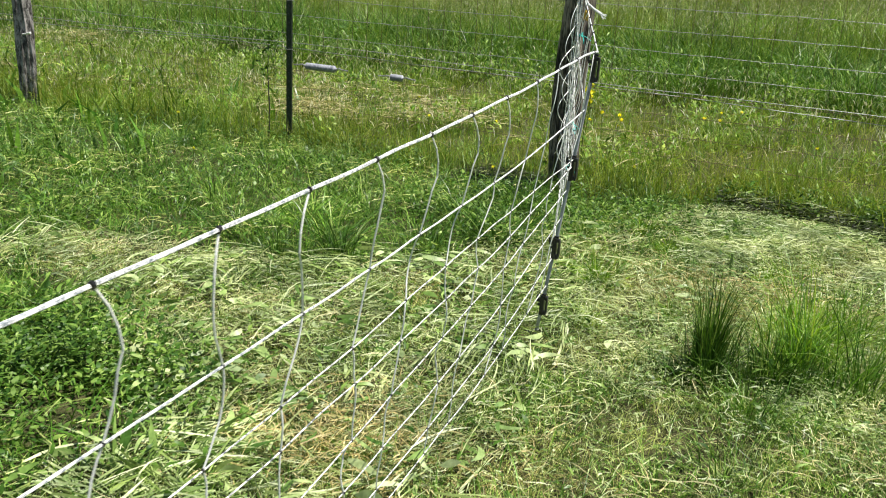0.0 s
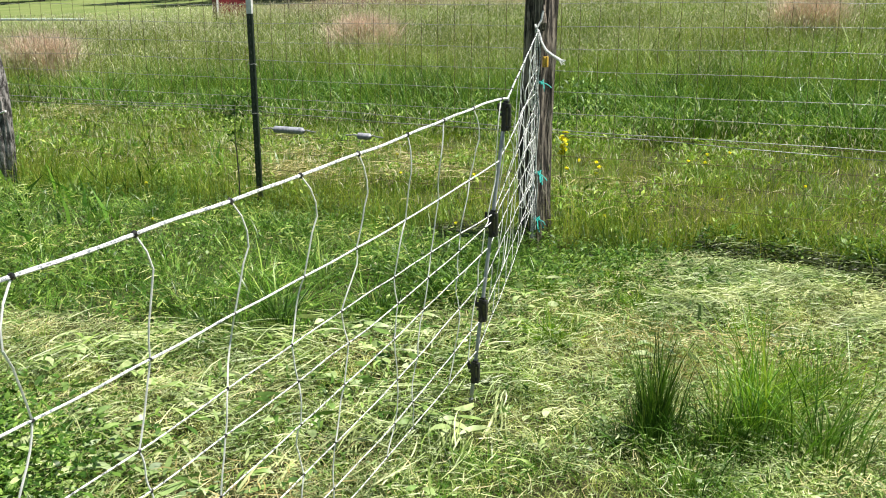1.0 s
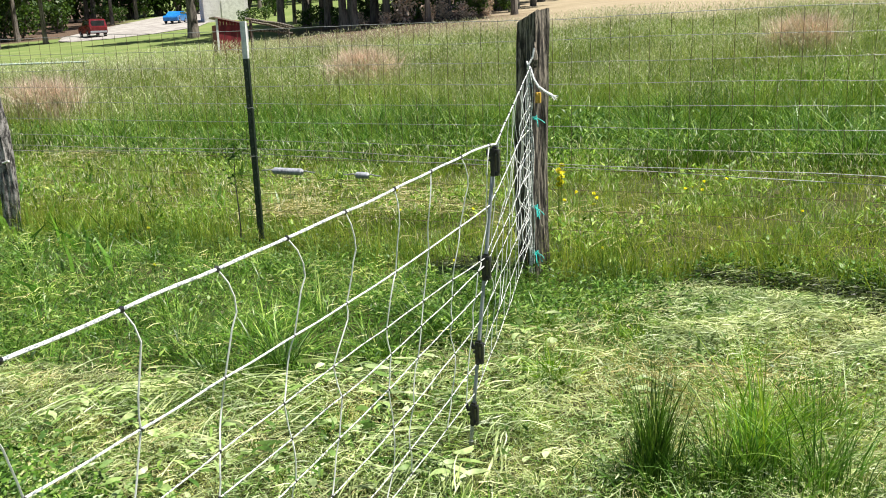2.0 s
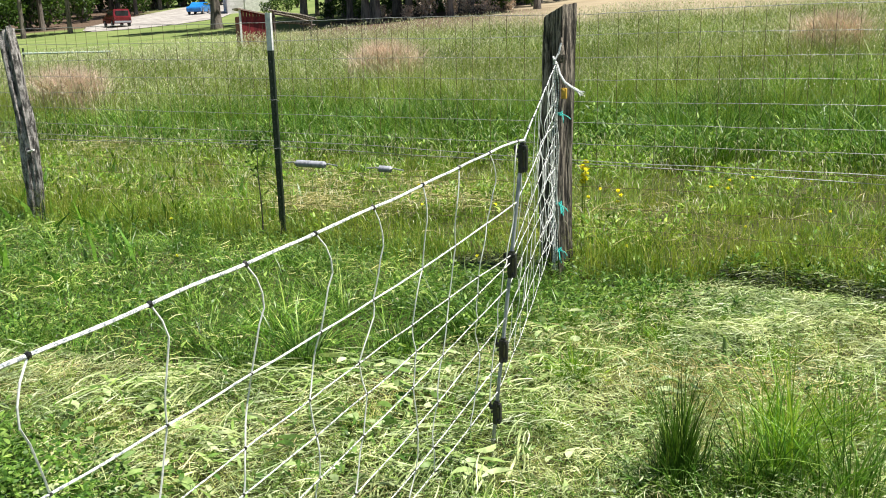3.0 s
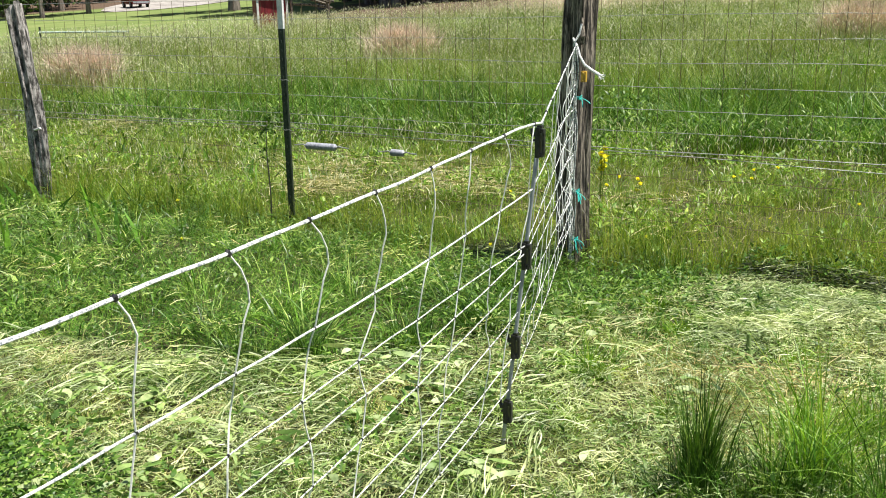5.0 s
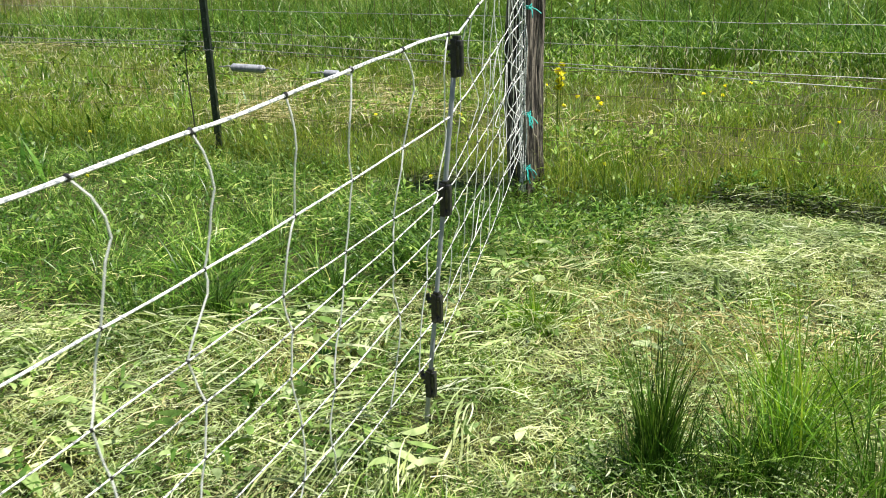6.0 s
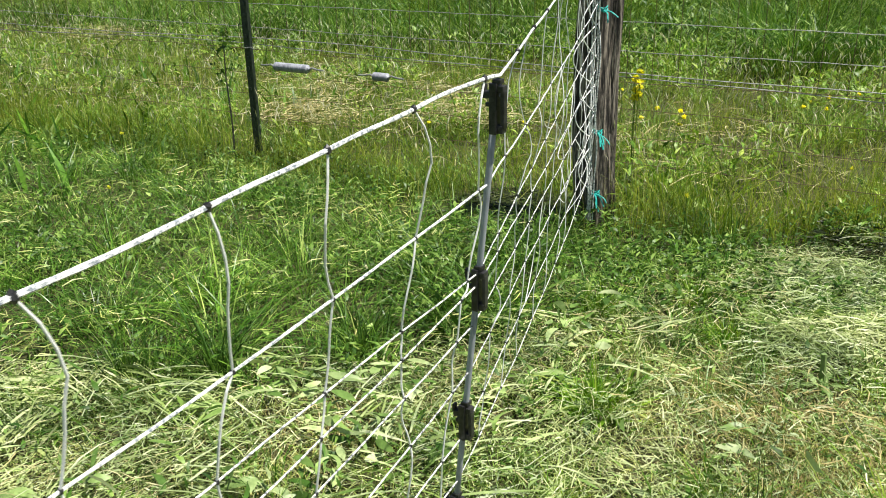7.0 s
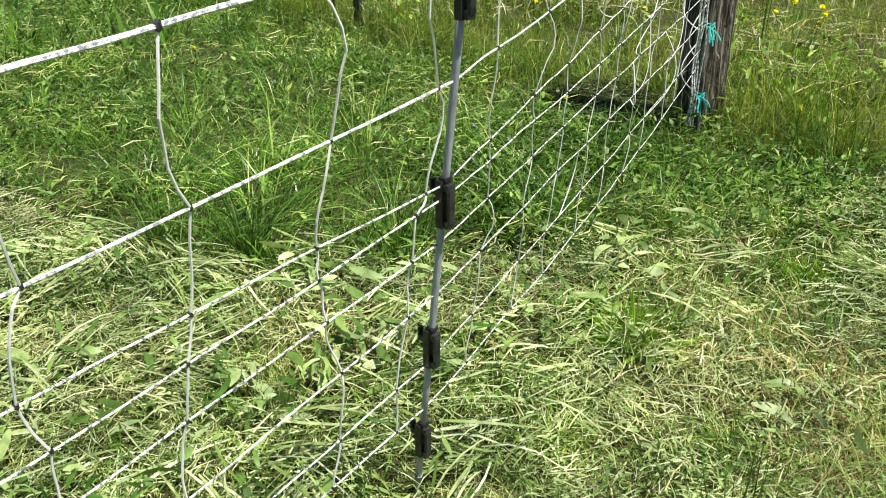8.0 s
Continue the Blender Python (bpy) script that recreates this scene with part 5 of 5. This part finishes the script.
def shaded_hollow():
    """Clippings coloured dark as the post's shadow in the hollow beside the wooden post."""
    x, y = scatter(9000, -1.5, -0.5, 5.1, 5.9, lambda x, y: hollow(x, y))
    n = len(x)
    lying("post_shade_clippings", x, y, RNG.uniform(0.02, 0.08, n), RNG.uniform(0.003, 0.010, n), RNG.uniform(0, 6.28, n), 0.025, M_SHADECUT, "dark clippings standing in for shadow in the hollow beside the wooden post", 3, (0.7, 1), 0.3, None, "grass", 0.5, 0.008)


shaded_hollow()


def brown_patches():
    for x, y, r, n in [(0.12, 4.42, 0.10, 500), (0.30, 4.36, 0.12, 500), (0.52, 4.10, 0.12, 420), (0.50, 3.78, 0.14, 420), (-0.32, 2.45, 0.20, 1500), (0.75, 4.25, 0.14, 420), (-0.45, 3.75, 0.10, 300), (0.30, 4.44, 0.12, 500), (0.42, 4.04, 0.12, 500), (0.08, 4.30, 0.09, 260), (-0.70, 3.72, 0.12, 350), (0.12, 2.54, 0.14, 420), (0.62, 4.28, 0.12, 360)]:
        px, py = x + RNG.normal(0, r, n), y + RNG.normal(0, r, n)
        upright("browned_grass", px, py, RNG.uniform(0.03, 0.09, n), RNG.uniform(0.0018, 0.0036, n), RNG.uniform(0.3, 1.9, n), M_BROWN, "patch of browned dry grass in the cut area", 3)


brown_patches()
for sx, sy, sr, sn in [(-0.34, 2.42, 0.17, 700), (0.42, 4.22, 0.16, 150), (0.75, 4.30, 0.16, 130)]:
    lying("tan_litter", sx + RNG.normal(0, sr, sn), sy + RNG.normal(0, sr * 0.8, sn), RNG.uniform(0.02, 0.10, sn), RNG.uniform(0.002, 0.005, sn), RNG.uniform(0, 6.28, sn), 0.05, M_BROWN, "tan dead grass litter in the cut area", 3, (0.8, 1.0), 0.2, None, "grass", 0.7, 0.045)


def in_field(x, y):
    """The unmown pasture behind the fence, up to the lawn and the hay field."""
    wob = 1.2 * rough(0.3 * x, 0.3 * y)
    return (y > 8.9 + 0.5 * rough(1.1 * x, 0)) & (np.hypot(x - 0.99, y - 0.93) < 31.5 + wob)


def field_grass():
    def fan(n, near, far, power, clumps, spread):
        r = near + (far - near) * RNG.uniform(0, 1, clumps) ** power
        az = np.radians(RNG.uniform(-64, 14, clumps))
        k = RNG.integers(0, clumps, n)
        s = spread * np.maximum(1, r / 10)[k]
        dx, dy = RNG.normal(0, 1, n) * s, RNG.normal(0, 1, n) * s
        x, y = 0.9 + (r * np.sin(az))[k] + dx, 1.0 + (r * np.cos(az))[k] + dy
        size = RNG.uniform(0.4, 1.45, clumps)[k]
        ok = in_field(x, y)
        return x[ok], y[ok], r[k][ok], np.arctan2(dy, dx)[ok], size[ok]
    x, y, r, az, sz = fan(215000, 7.5, 33, 1.35, 4200, 0.10)
    ok = RNG.uniform(0, 1, len(x)) < 0.15 + 0.85 * np.maximum(soft(y, 11, 16), soft(rough(2.3 * x, 2.6 * y), -0.15, 0.25))
    x, y, r, az, sz = x[ok], y[ok], r[ok], az[ok], sz[ok]
    n = len(x)
    h = RNG.uniform(0.25, 0.62, n) * sz * (0.62 + 0.38 * soft(y, 9, 14))
    near, w = r < 13 + 3 * rough(0.7 * x, 0.7 * y), RNG.uniform(0.0035, 0.0078, n) * np.maximum(1, r / 10)
    lean, way = RNG.uniform(0.3, 1.7, n), az + RNG.normal(0, 0.7, n)
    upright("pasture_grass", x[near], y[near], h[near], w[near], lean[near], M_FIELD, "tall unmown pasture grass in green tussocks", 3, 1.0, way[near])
    far = ~near
    upright("far_pasture", x[far], y[far], h[far], w[far], lean[far], M_PALE, "tall paler pasture grass going to seed", 3, 1.0, way[far])
    x, y, az, sz = clumped(52000, -9.0, 4.5, 8.7, 12.2, lambda x, y: (y > 8.6 + 0.5 * rough(1.1 * x, 0)) * (1 - 0.7 * soft(y, 10.5, 12.2)), 180, 0.13)
    n = len(x)
    upright("pasture_front", x, y, RNG.uniform(0.22, 0.52, n) * sz, RNG.uniform(0.004, 0.009, n), RNG.uniform(0.2, 1.3, n), M_LUSH, "vivid green tall grass where the pasture begins", 3, 1.0, az + RNG.normal(0, 0.7, n))
    x, y, az, sz = clumped(15000, -9.0, 4.5, 8.7, 11.5, lambda x, y: (y > 8.6 + 0.5 * rough(1.1 * x, 0)) * soft(rough(0.9 * x + 2, 1.1 * y), -0.3, 0.2), 60, 0.15)
    n = len(x)
    upright("pasture_tussocks", x, y, RNG.uniform(0.22, 0.50, n) * sz, RNG.uniform(0.004, 0.009, n), RNG.uniform(0.2, 1.3, n), M_TUFT, "dark green grass tussocks where the pasture begins", 3, 1.0, az + RNG.normal(0, 0.7, n))
    # undergrowth takes the dark tuft green so gaps in the pasture look shaded
    x, y, r, az, sz = fan(28000, 6, 32, 1.3, 45000, 0.1)
    n = len(x)
    upright("pasture_undergrowth", x, y, RNG.uniform(0.15, 0.4, n), RNG.uniform(0.006, 0.011, n) * np.maximum(1, r / 10), RNG.uniform(0.5, 1.8, n), M_TUFT, "shorter green grass under the tall pasture, coloured dark for the shade there", 3)
    x, y, r, az, sz = fan(210000, 9.3, 33, 1.0, 5000, 0.4)
    n = len(x)
    ok = RNG.uniform(0, 1, n) < 0.12 + 0.88 * soft(rough(0.55 * x + 1, 0.6 * y) + 0.5 * rough(1.3 * x, 1.2 * y + 2), -0.3, 0.5)
    x, y, r, n = x[ok], y[ok], r[ok], int(ok.sum())
    k = np.maximum(1, r / 11)
    heads("pasture_seed_heads", x, y, RNG.uniform(0.38, 0.76, n), RNG.uniform(0.018, 0.045, n) * k, RNG.uniform(0.0030, 0.0062, n) * k, RNG.uniform(0.1, 0.7, n), "beige seed heads over the tall pasture grass", M_SEED)
    # the rest of the pasture round about
    x, y = scatter(16000, -16, 16, -14, 8, lambda x, y: 1.0 - ((x > -3) & (x < 2.6) & (y > 0.6)) * 1.0)
    n = len(x)
    upright("rough_grass", x, y, RNG.uniform(0.10, 0.30, n), RNG.uniform(0.022, 0.045, n), RNG.uniform(0.1, 0.9, n), M_LUSH, "rough green grass round the pen", 3)

    x, y = scatter(85000, -9, 9, -6, 8.6, lambda x, y: (1.0 - ((x > -6.6) & (x < 2.2) & (y > 0.9)) * 1.0) * np.exp(-(np.hypot(x, y - 2) / 7.5) ** 4) * (0.45 + 0.55 * soft(rough(1.5 * x, 1.6 * y), -0.3, 0.3)))
    n = len(x)
    upright("trampled_grass", x, y, RNG.uniform(0.07, 0.22, n), RNG.uniform(0.014, 0.030, n), RNG.uniform(0.4, 1.8, n), M_LUSH, "green grass round the cut area", 3)


field_grass()


def brush(px, d, w, label):
    cx, cy, _ = place(px, d)
    n = 3400
    x, y = cx + RNG.normal(0, w, n), cy + RNG.normal(0, w * 0.8, n)
    upright("dead_brush", x, y, RNG.uniform(0.55, 1.0, n), RNG.uniform(0.006, 0.012, n) * d / 16, RNG.uniform(0.1, 0.9, n), M_PINK, label, 4)


brush(695, 17.6, 0.28, "pinkish dead brush standing in the pasture")
brush(1496, 17, 0.24, "pinkish dead brush standing in the pasture")
brush(128, 17, 0.26, "pale pinkish dead brush standing in the pasture")


def tuft(x, y, spread, height, n, lean, label, mat=M_LUSH):
    a, r = RNG.uniform(0, 6.28, n), spread * np.abs(RNG.normal(0, 0.6, n))
    px, py = x + r * np.cos(a), y + r * np.sin(a)
    tall = np.where(RNG.uniform(0, 1, n) < 0.12, 1.25, RNG.uniform(0.3, 0.85, n))
    upright("grass_tuft", px, py, tall * height, RNG.uniform(0.002, 0.0055, n), RNG.uniform(0.1, lean, n), mat, label, 5, 1.3, a + RNG.normal(0, 0.8, n), (1, 0.95, 0.8, 0.5))


tuft(0.50, 3.44, 0.055, 0.34, 620, 0.30, "dark green grass tuft left standing in the cut area", M_TUFT)
tuft(0.52, 3.40, 0.09, 0.20, 560, 0.9, "low dark green grass at the foot of the tuft", M_TUFT)
tuft(0.44, 3.38, 0.09, 0.12, 420, 1.4, "low dark green grass at the foot of the tuft", M_TUFT)
tuft(0.80, 3.66, 0.12, 0.42, 300, 0.9, "tall yellow-green grass clump left standing in the cut area", M_FRESH)
tuft(0.76, 3.54, 0.15, 0.30, 420, 1.1, "green grass clump left standing in the cut area")
tuft(0.70, 3.46, 0.10, 0.20, 260, 1.2, "low dark grass clump left standing in the cut area", M_TUFT)
tuft(0.98, 3.52, 0.18, 0.34, 360, 1.2, "tall green grass clump left standing in the cut area")
tuft(0.66, 3.20, 0.18, 0.16, 300, 1.4, "low green grass clump left standing in the cut area")


for tx, ty, tr, th, tn in [(-0.07, 4.15, 0.09, 0.15, 320), (0.14, 4.72, 0.08, 0.12, 220), (-0.28, 4.72, 0.12, 0.14, 300), (0.30, 3.92, 0.08, 0.10, 180), (0.62, 4.62, 0.10, 0.12, 220), (0.02, 3.72, 0.09, 0.10, 200), (0.95, 4.05, 0.16, 0.20, 420), (0.70, 3.95, 0.10, 0.14, 220), (-0.02, 4.95, 0.12, 0.14, 260)]:
    tuft(tx, ty, tr, th, tn, 1.5, "small bright green grass tuft in the cut area", M_FRESH)


tuft(-1.12, 3.76, 0.10, 0.24, 260, 1.2, "dark broad-bladed grass tuft at the edge of the cut mat", M_TUFT)
tuft(-0.84, 4.10, 0.12, 0.20, 300, 1.3, "dark green grass tuft at the edge of the cut mat", M_TUFT)
tuft(-1.36, 3.62, 0.10, 0.22, 220, 1.2, "dark green grass tuft at the edge of the cut mat", M_TUFT)


def fence_weed():
    ob = thing("tall_weed", -2.70, 5.52, 0, "thin brown-stemmed weed with small leaves by the steel post", "weed")
    bm = bmesh.new()
    tube(bm, [(0, 0, -0.05), (0.01, 0, 0.25), (-0.01, 0.01, 0.5), (0.01, 0, 0.72)], [0.006, 0.005, 0.004, 0.002], 6)
    part("stem", bm, M_BARK, ob)
    leaf_cloud("foliage", 170, M_WEED, ob, [(0.02, 0, 0.60, 0.10), (-0.05, 0.02, 0.68, 0.08), (0.07, 0, 0.72, 0.08), (0.0, 0, 0.5, 0.06)], 0.023, np.random.default_rng(5))


fence_weed()


def yellow_flowers(x, y, h, n, spread, size, label):
    ob = thing("yellow_flowers", x, y, float(land(np.array(x), np.array(y))), label, "flowers", "yellow flowers")
    rng = random.Random(int(x * 100))
    for k in range(n):
        a, r = rng.uniform(0, 6.28), rng.uniform(0, spread)
        p = (r * math.cos(a), r * math.sin(a), h * rng.uniform(0.78, 1.04))
        bm = bmesh.new()
        tube(bm, [(p[0] * 0.3, p[1] * 0.3, -0.02), (p[0] * 0.7, p[1] * 0.7, p[2] * 0.6), p], [0.0016, 0.0014, 0.0012], 4)
        stem = part("stem", bm, M_LEAFY, ob)
        leaf_cloud("flower", 30, M_YELLOW, stem, [(*p, size)], size * 1.3, np.random.default_rng(k))


yellow_flowers(-0.71, 6.22, 0.51, 9, 0.024, 0.015, "bright yellow flower spike behind the fence")
yellow_flowers(-0.58, 6.30, 0.34, 5, 0.12, 0.010, "low yellow flowers behind the fence")
yellow_flowers(0.1, 6.9, 0.30, 4, 0.35, 0.009, "low yellow flowers behind the fence")


def buttercups():
    """Single small yellow flowers scattered in the grass."""
    rng = random.Random(17)
    for k, (x, y) in enumerate([(-0.9, 5.0), (-0.2, 5.35), (-1.7, 5.9), (-1.4, 6.4), (-2.1, 6.6), (0.3, 6.0), (0.7, 6.5), (-0.1, 7.4), (-2.6, 4.6), (-3.2, 5.2), (-1.1, 7.1), (0.5, 7.6)]):
        h = rng.uniform(0.16, 0.28)
        ob = thing("buttercup", x, y, float(land(np.array(x), np.array(y))), "small yellow buttercup growing in the grass", "flower", "buttercups")
        bm = bmesh.new()
        tube(bm, [(0, 0, -0.02), (0.01, 0.005, h * 0.6), (0.012, 0, h)], [0.002, 0.0018, 0.0015], 4)
        stem = part("stem", bm, M_WEED, ob)
        leaf_cloud("flower", 14, M_YELLOW, stem, [(0.012, 0, h, 0.007)], 0.014, np.random.default_rng(k))


buttercups()


def cut_stalk():
    ob = thing("cut_weed_stalk", 0.454, 4.54, float(land(np.array(0.454), np.array(4.54))), "short grey-green cut weed stalk standing in the mat", "weed")
    bm = bmesh.new()
    tube(bm, [(0, 0, -0.03), (0.002, 0, 0.05), (-0.003, 0.002, 0.125)], [0.011, 0.010, 0.008], 8)
    part("stem", bm, M_CUTLEAF, ob)
    for k in range(5):
        a = k * 1.3
        P = np.array([[(0, 0, 0.01), (0.03 * math.cos(a), 0.03 * math.sin(a), 0.035), (0.07 * math.cos(a), 0.07 * math.sin(a), 0.04), (0.10 * math.cos(a), 0.10 * math.sin(a), 0.02)]])
        W = np.array([[(-math.sin(a) * w, math.cos(a) * w, 0) for w in (0.004, 0.010, 0.009, 0)]])
        ribbons("leaf", P, W, M_CUTLEAF, ob)


cut_stalk()


def standing_leaf(x, y, height, width, label):
    """A limp pale leaf that still stands, bowed over at its tip."""
    ob = thing("standing_leaf", x, y, float(land(np.array(x), np.array(y))), label, "leaf")
    bm = bmesh.new()
    rows = []
    for k in range(8):
        u = k / 7
        w = width * (0.25 + 0.75 * math.sin(math.pi * min(1, 0.12 + 0.85 * u)))
        rows.append([bm.verts.new((w * q + 0.012 * u * u, -0.03 * u * u + 0.25 * w * abs(q), height * (u - 0.12 * u * u) - 0.01)) for q in (-1, -0.5, 0, 0.5, 1)])
    for p, q in zip(rows, rows[1:]):
        for j in range(4):
            bm.faces.new((p[j], p[j + 1], q[j + 1], q[j]))
    part("blade", bm, M_CUTLEAF, ob, smooth=True)
    bm = bmesh.new()
    tube(bm, [(0.012 * u * u, -0.03 * u * u - 0.002, height * (u - 0.12 * u * u) - 0.01) for u in (0, 0.3, 0.6, 0.9)], [0.003, 0.0026, 0.002, 0.001], 5)
    part("midrib", bm, M_CUTLEAF, ob)


standing_leaf(0.375, 4.94, 0.11, 0.022, "limp pale leaf standing in the bleached cuttings")


def fallen_leaf(x, y, az, length, width):
    ob = thing("fallen_leaf", x, y, float(land(np.array(x), np.array(y))), "large pale broad leaf lying on the cut grass", "leaf", "fallen leaves")
    bm = bmesh.new()
    rows = []
    for k in range(9):
        u = k / 8
        w = width * math.sin(math.pi * min(1, 0.06 + 0.94 * u)) ** 0.8 * (1 - 0.3 * u)
        c = Vector((math.cos(az) * length * (u - 0.5), math.sin(az) * length * (u - 0.5), 0.045 + 0.02 * math.sin(3 * u + az)))
        side = Vector((-math.sin(az), math.cos(az), 0))
        rows.append([bm.verts.new(c + side * w * s + Vector((0, 0, 0.35 * w * abs(s) + 0.004 * math.sin(9 * u + 3 * s)))) for s in (-1, -0.5, 0, 0.5, 1)])
    for a, b in zip(rows, rows[1:]):
        for j in range(4):
            bm.faces.new((a[j], a[j + 1], b[j + 1], b[j]))
    part("blade", bm, M_CUTLEAF, ob, smooth=True)
    bm = bmesh.new()
    tube(bm, [(math.cos(az) * length * u, math.sin(az) * length * u, 0.046 + 0.02 * math.sin(3 * (u + 0.5) + az)) for u in (-0.75, -0.5, -0.2, 0.1, 0.4)], [0.003, 0.0026, 0.002, 0.0014, 0.0006], 5)
    part("midrib", bm, M_CUTLEAF, ob)


for lx, ly, la, ll, lw in [(0.32, 4.14, 0.5, 0.12, 0.019), (-0.20, 4.15, 0.1, 0.15, 0.024), (-0.32, 4.02, -0.5, 0.12, 0.022), (-0.14, 4.42, 0.9, 0.09, 0.018), (0.08, 4.36, 2.6, 0.09, 0.017), (-1.60, 3.31, 1.2, 0.12, 0.030),
                           (-1.05, 3.05, 0.4, 0.14, 0.024), (-0.85, 2.75, -0.3, 0.16, 0.026), (-1.35, 3.15, 0.2, 0.15, 0.024), (-0.62, 3.35, 0.7, 0.12, 0.022), (-1.75, 3.2, 1.9, 0.13, 0.026), (-0.5, 3.8, 0.0, 0.12, 0.02), (-0.95, 3.55, 0.5, 0.14, 0.02)]:
    fallen_leaf(lx, ly, la, ll, lw)


def straw_stick():
    ob = thing("straw_stalk", 0.47, 3.37, 0, "pale dry stalk leaning against the grass tuft", "straw")
    bm = bmesh.new()
    tube(bm, [(-0.06, 0.10, 0.17), (-0.01, 0.0, 0.07), (0.03, -0.08, 0.01)], [0.002, 0.003, 0.003], 6)
    part("stalk", bm, M_STRAW, ob)


straw_stick()


def clover_heads():
    """White clover flowers standing in the lush grass."""
    rng = random.Random(31)
    for k in range(7):
        x, y = rng.uniform(-3.4, -0.9), rng.uniform(3.9, 5.2)
        h = rng.uniform(0.12, 0.2)
        ob = thing("clover_flower", x, y, float(land(np.array(x), np.array(y))), "white clover flower in the lush grass", "flower", "clover flowers")
        bm = bmesh.new()
        tube(bm, [(0, 0, -0.02), (0.004, 0.003, h * 0.6), (0.006, 0, h)], [0.0016, 0.0014, 0.0012], 4)
        stem = part("stem", bm, M_WEED, ob)
        leaf_cloud("flower", 24, M_SEED, stem, [(0.006, 0, h, 0.006)], 0.008, np.random.default_rng(k))


clover_heads()
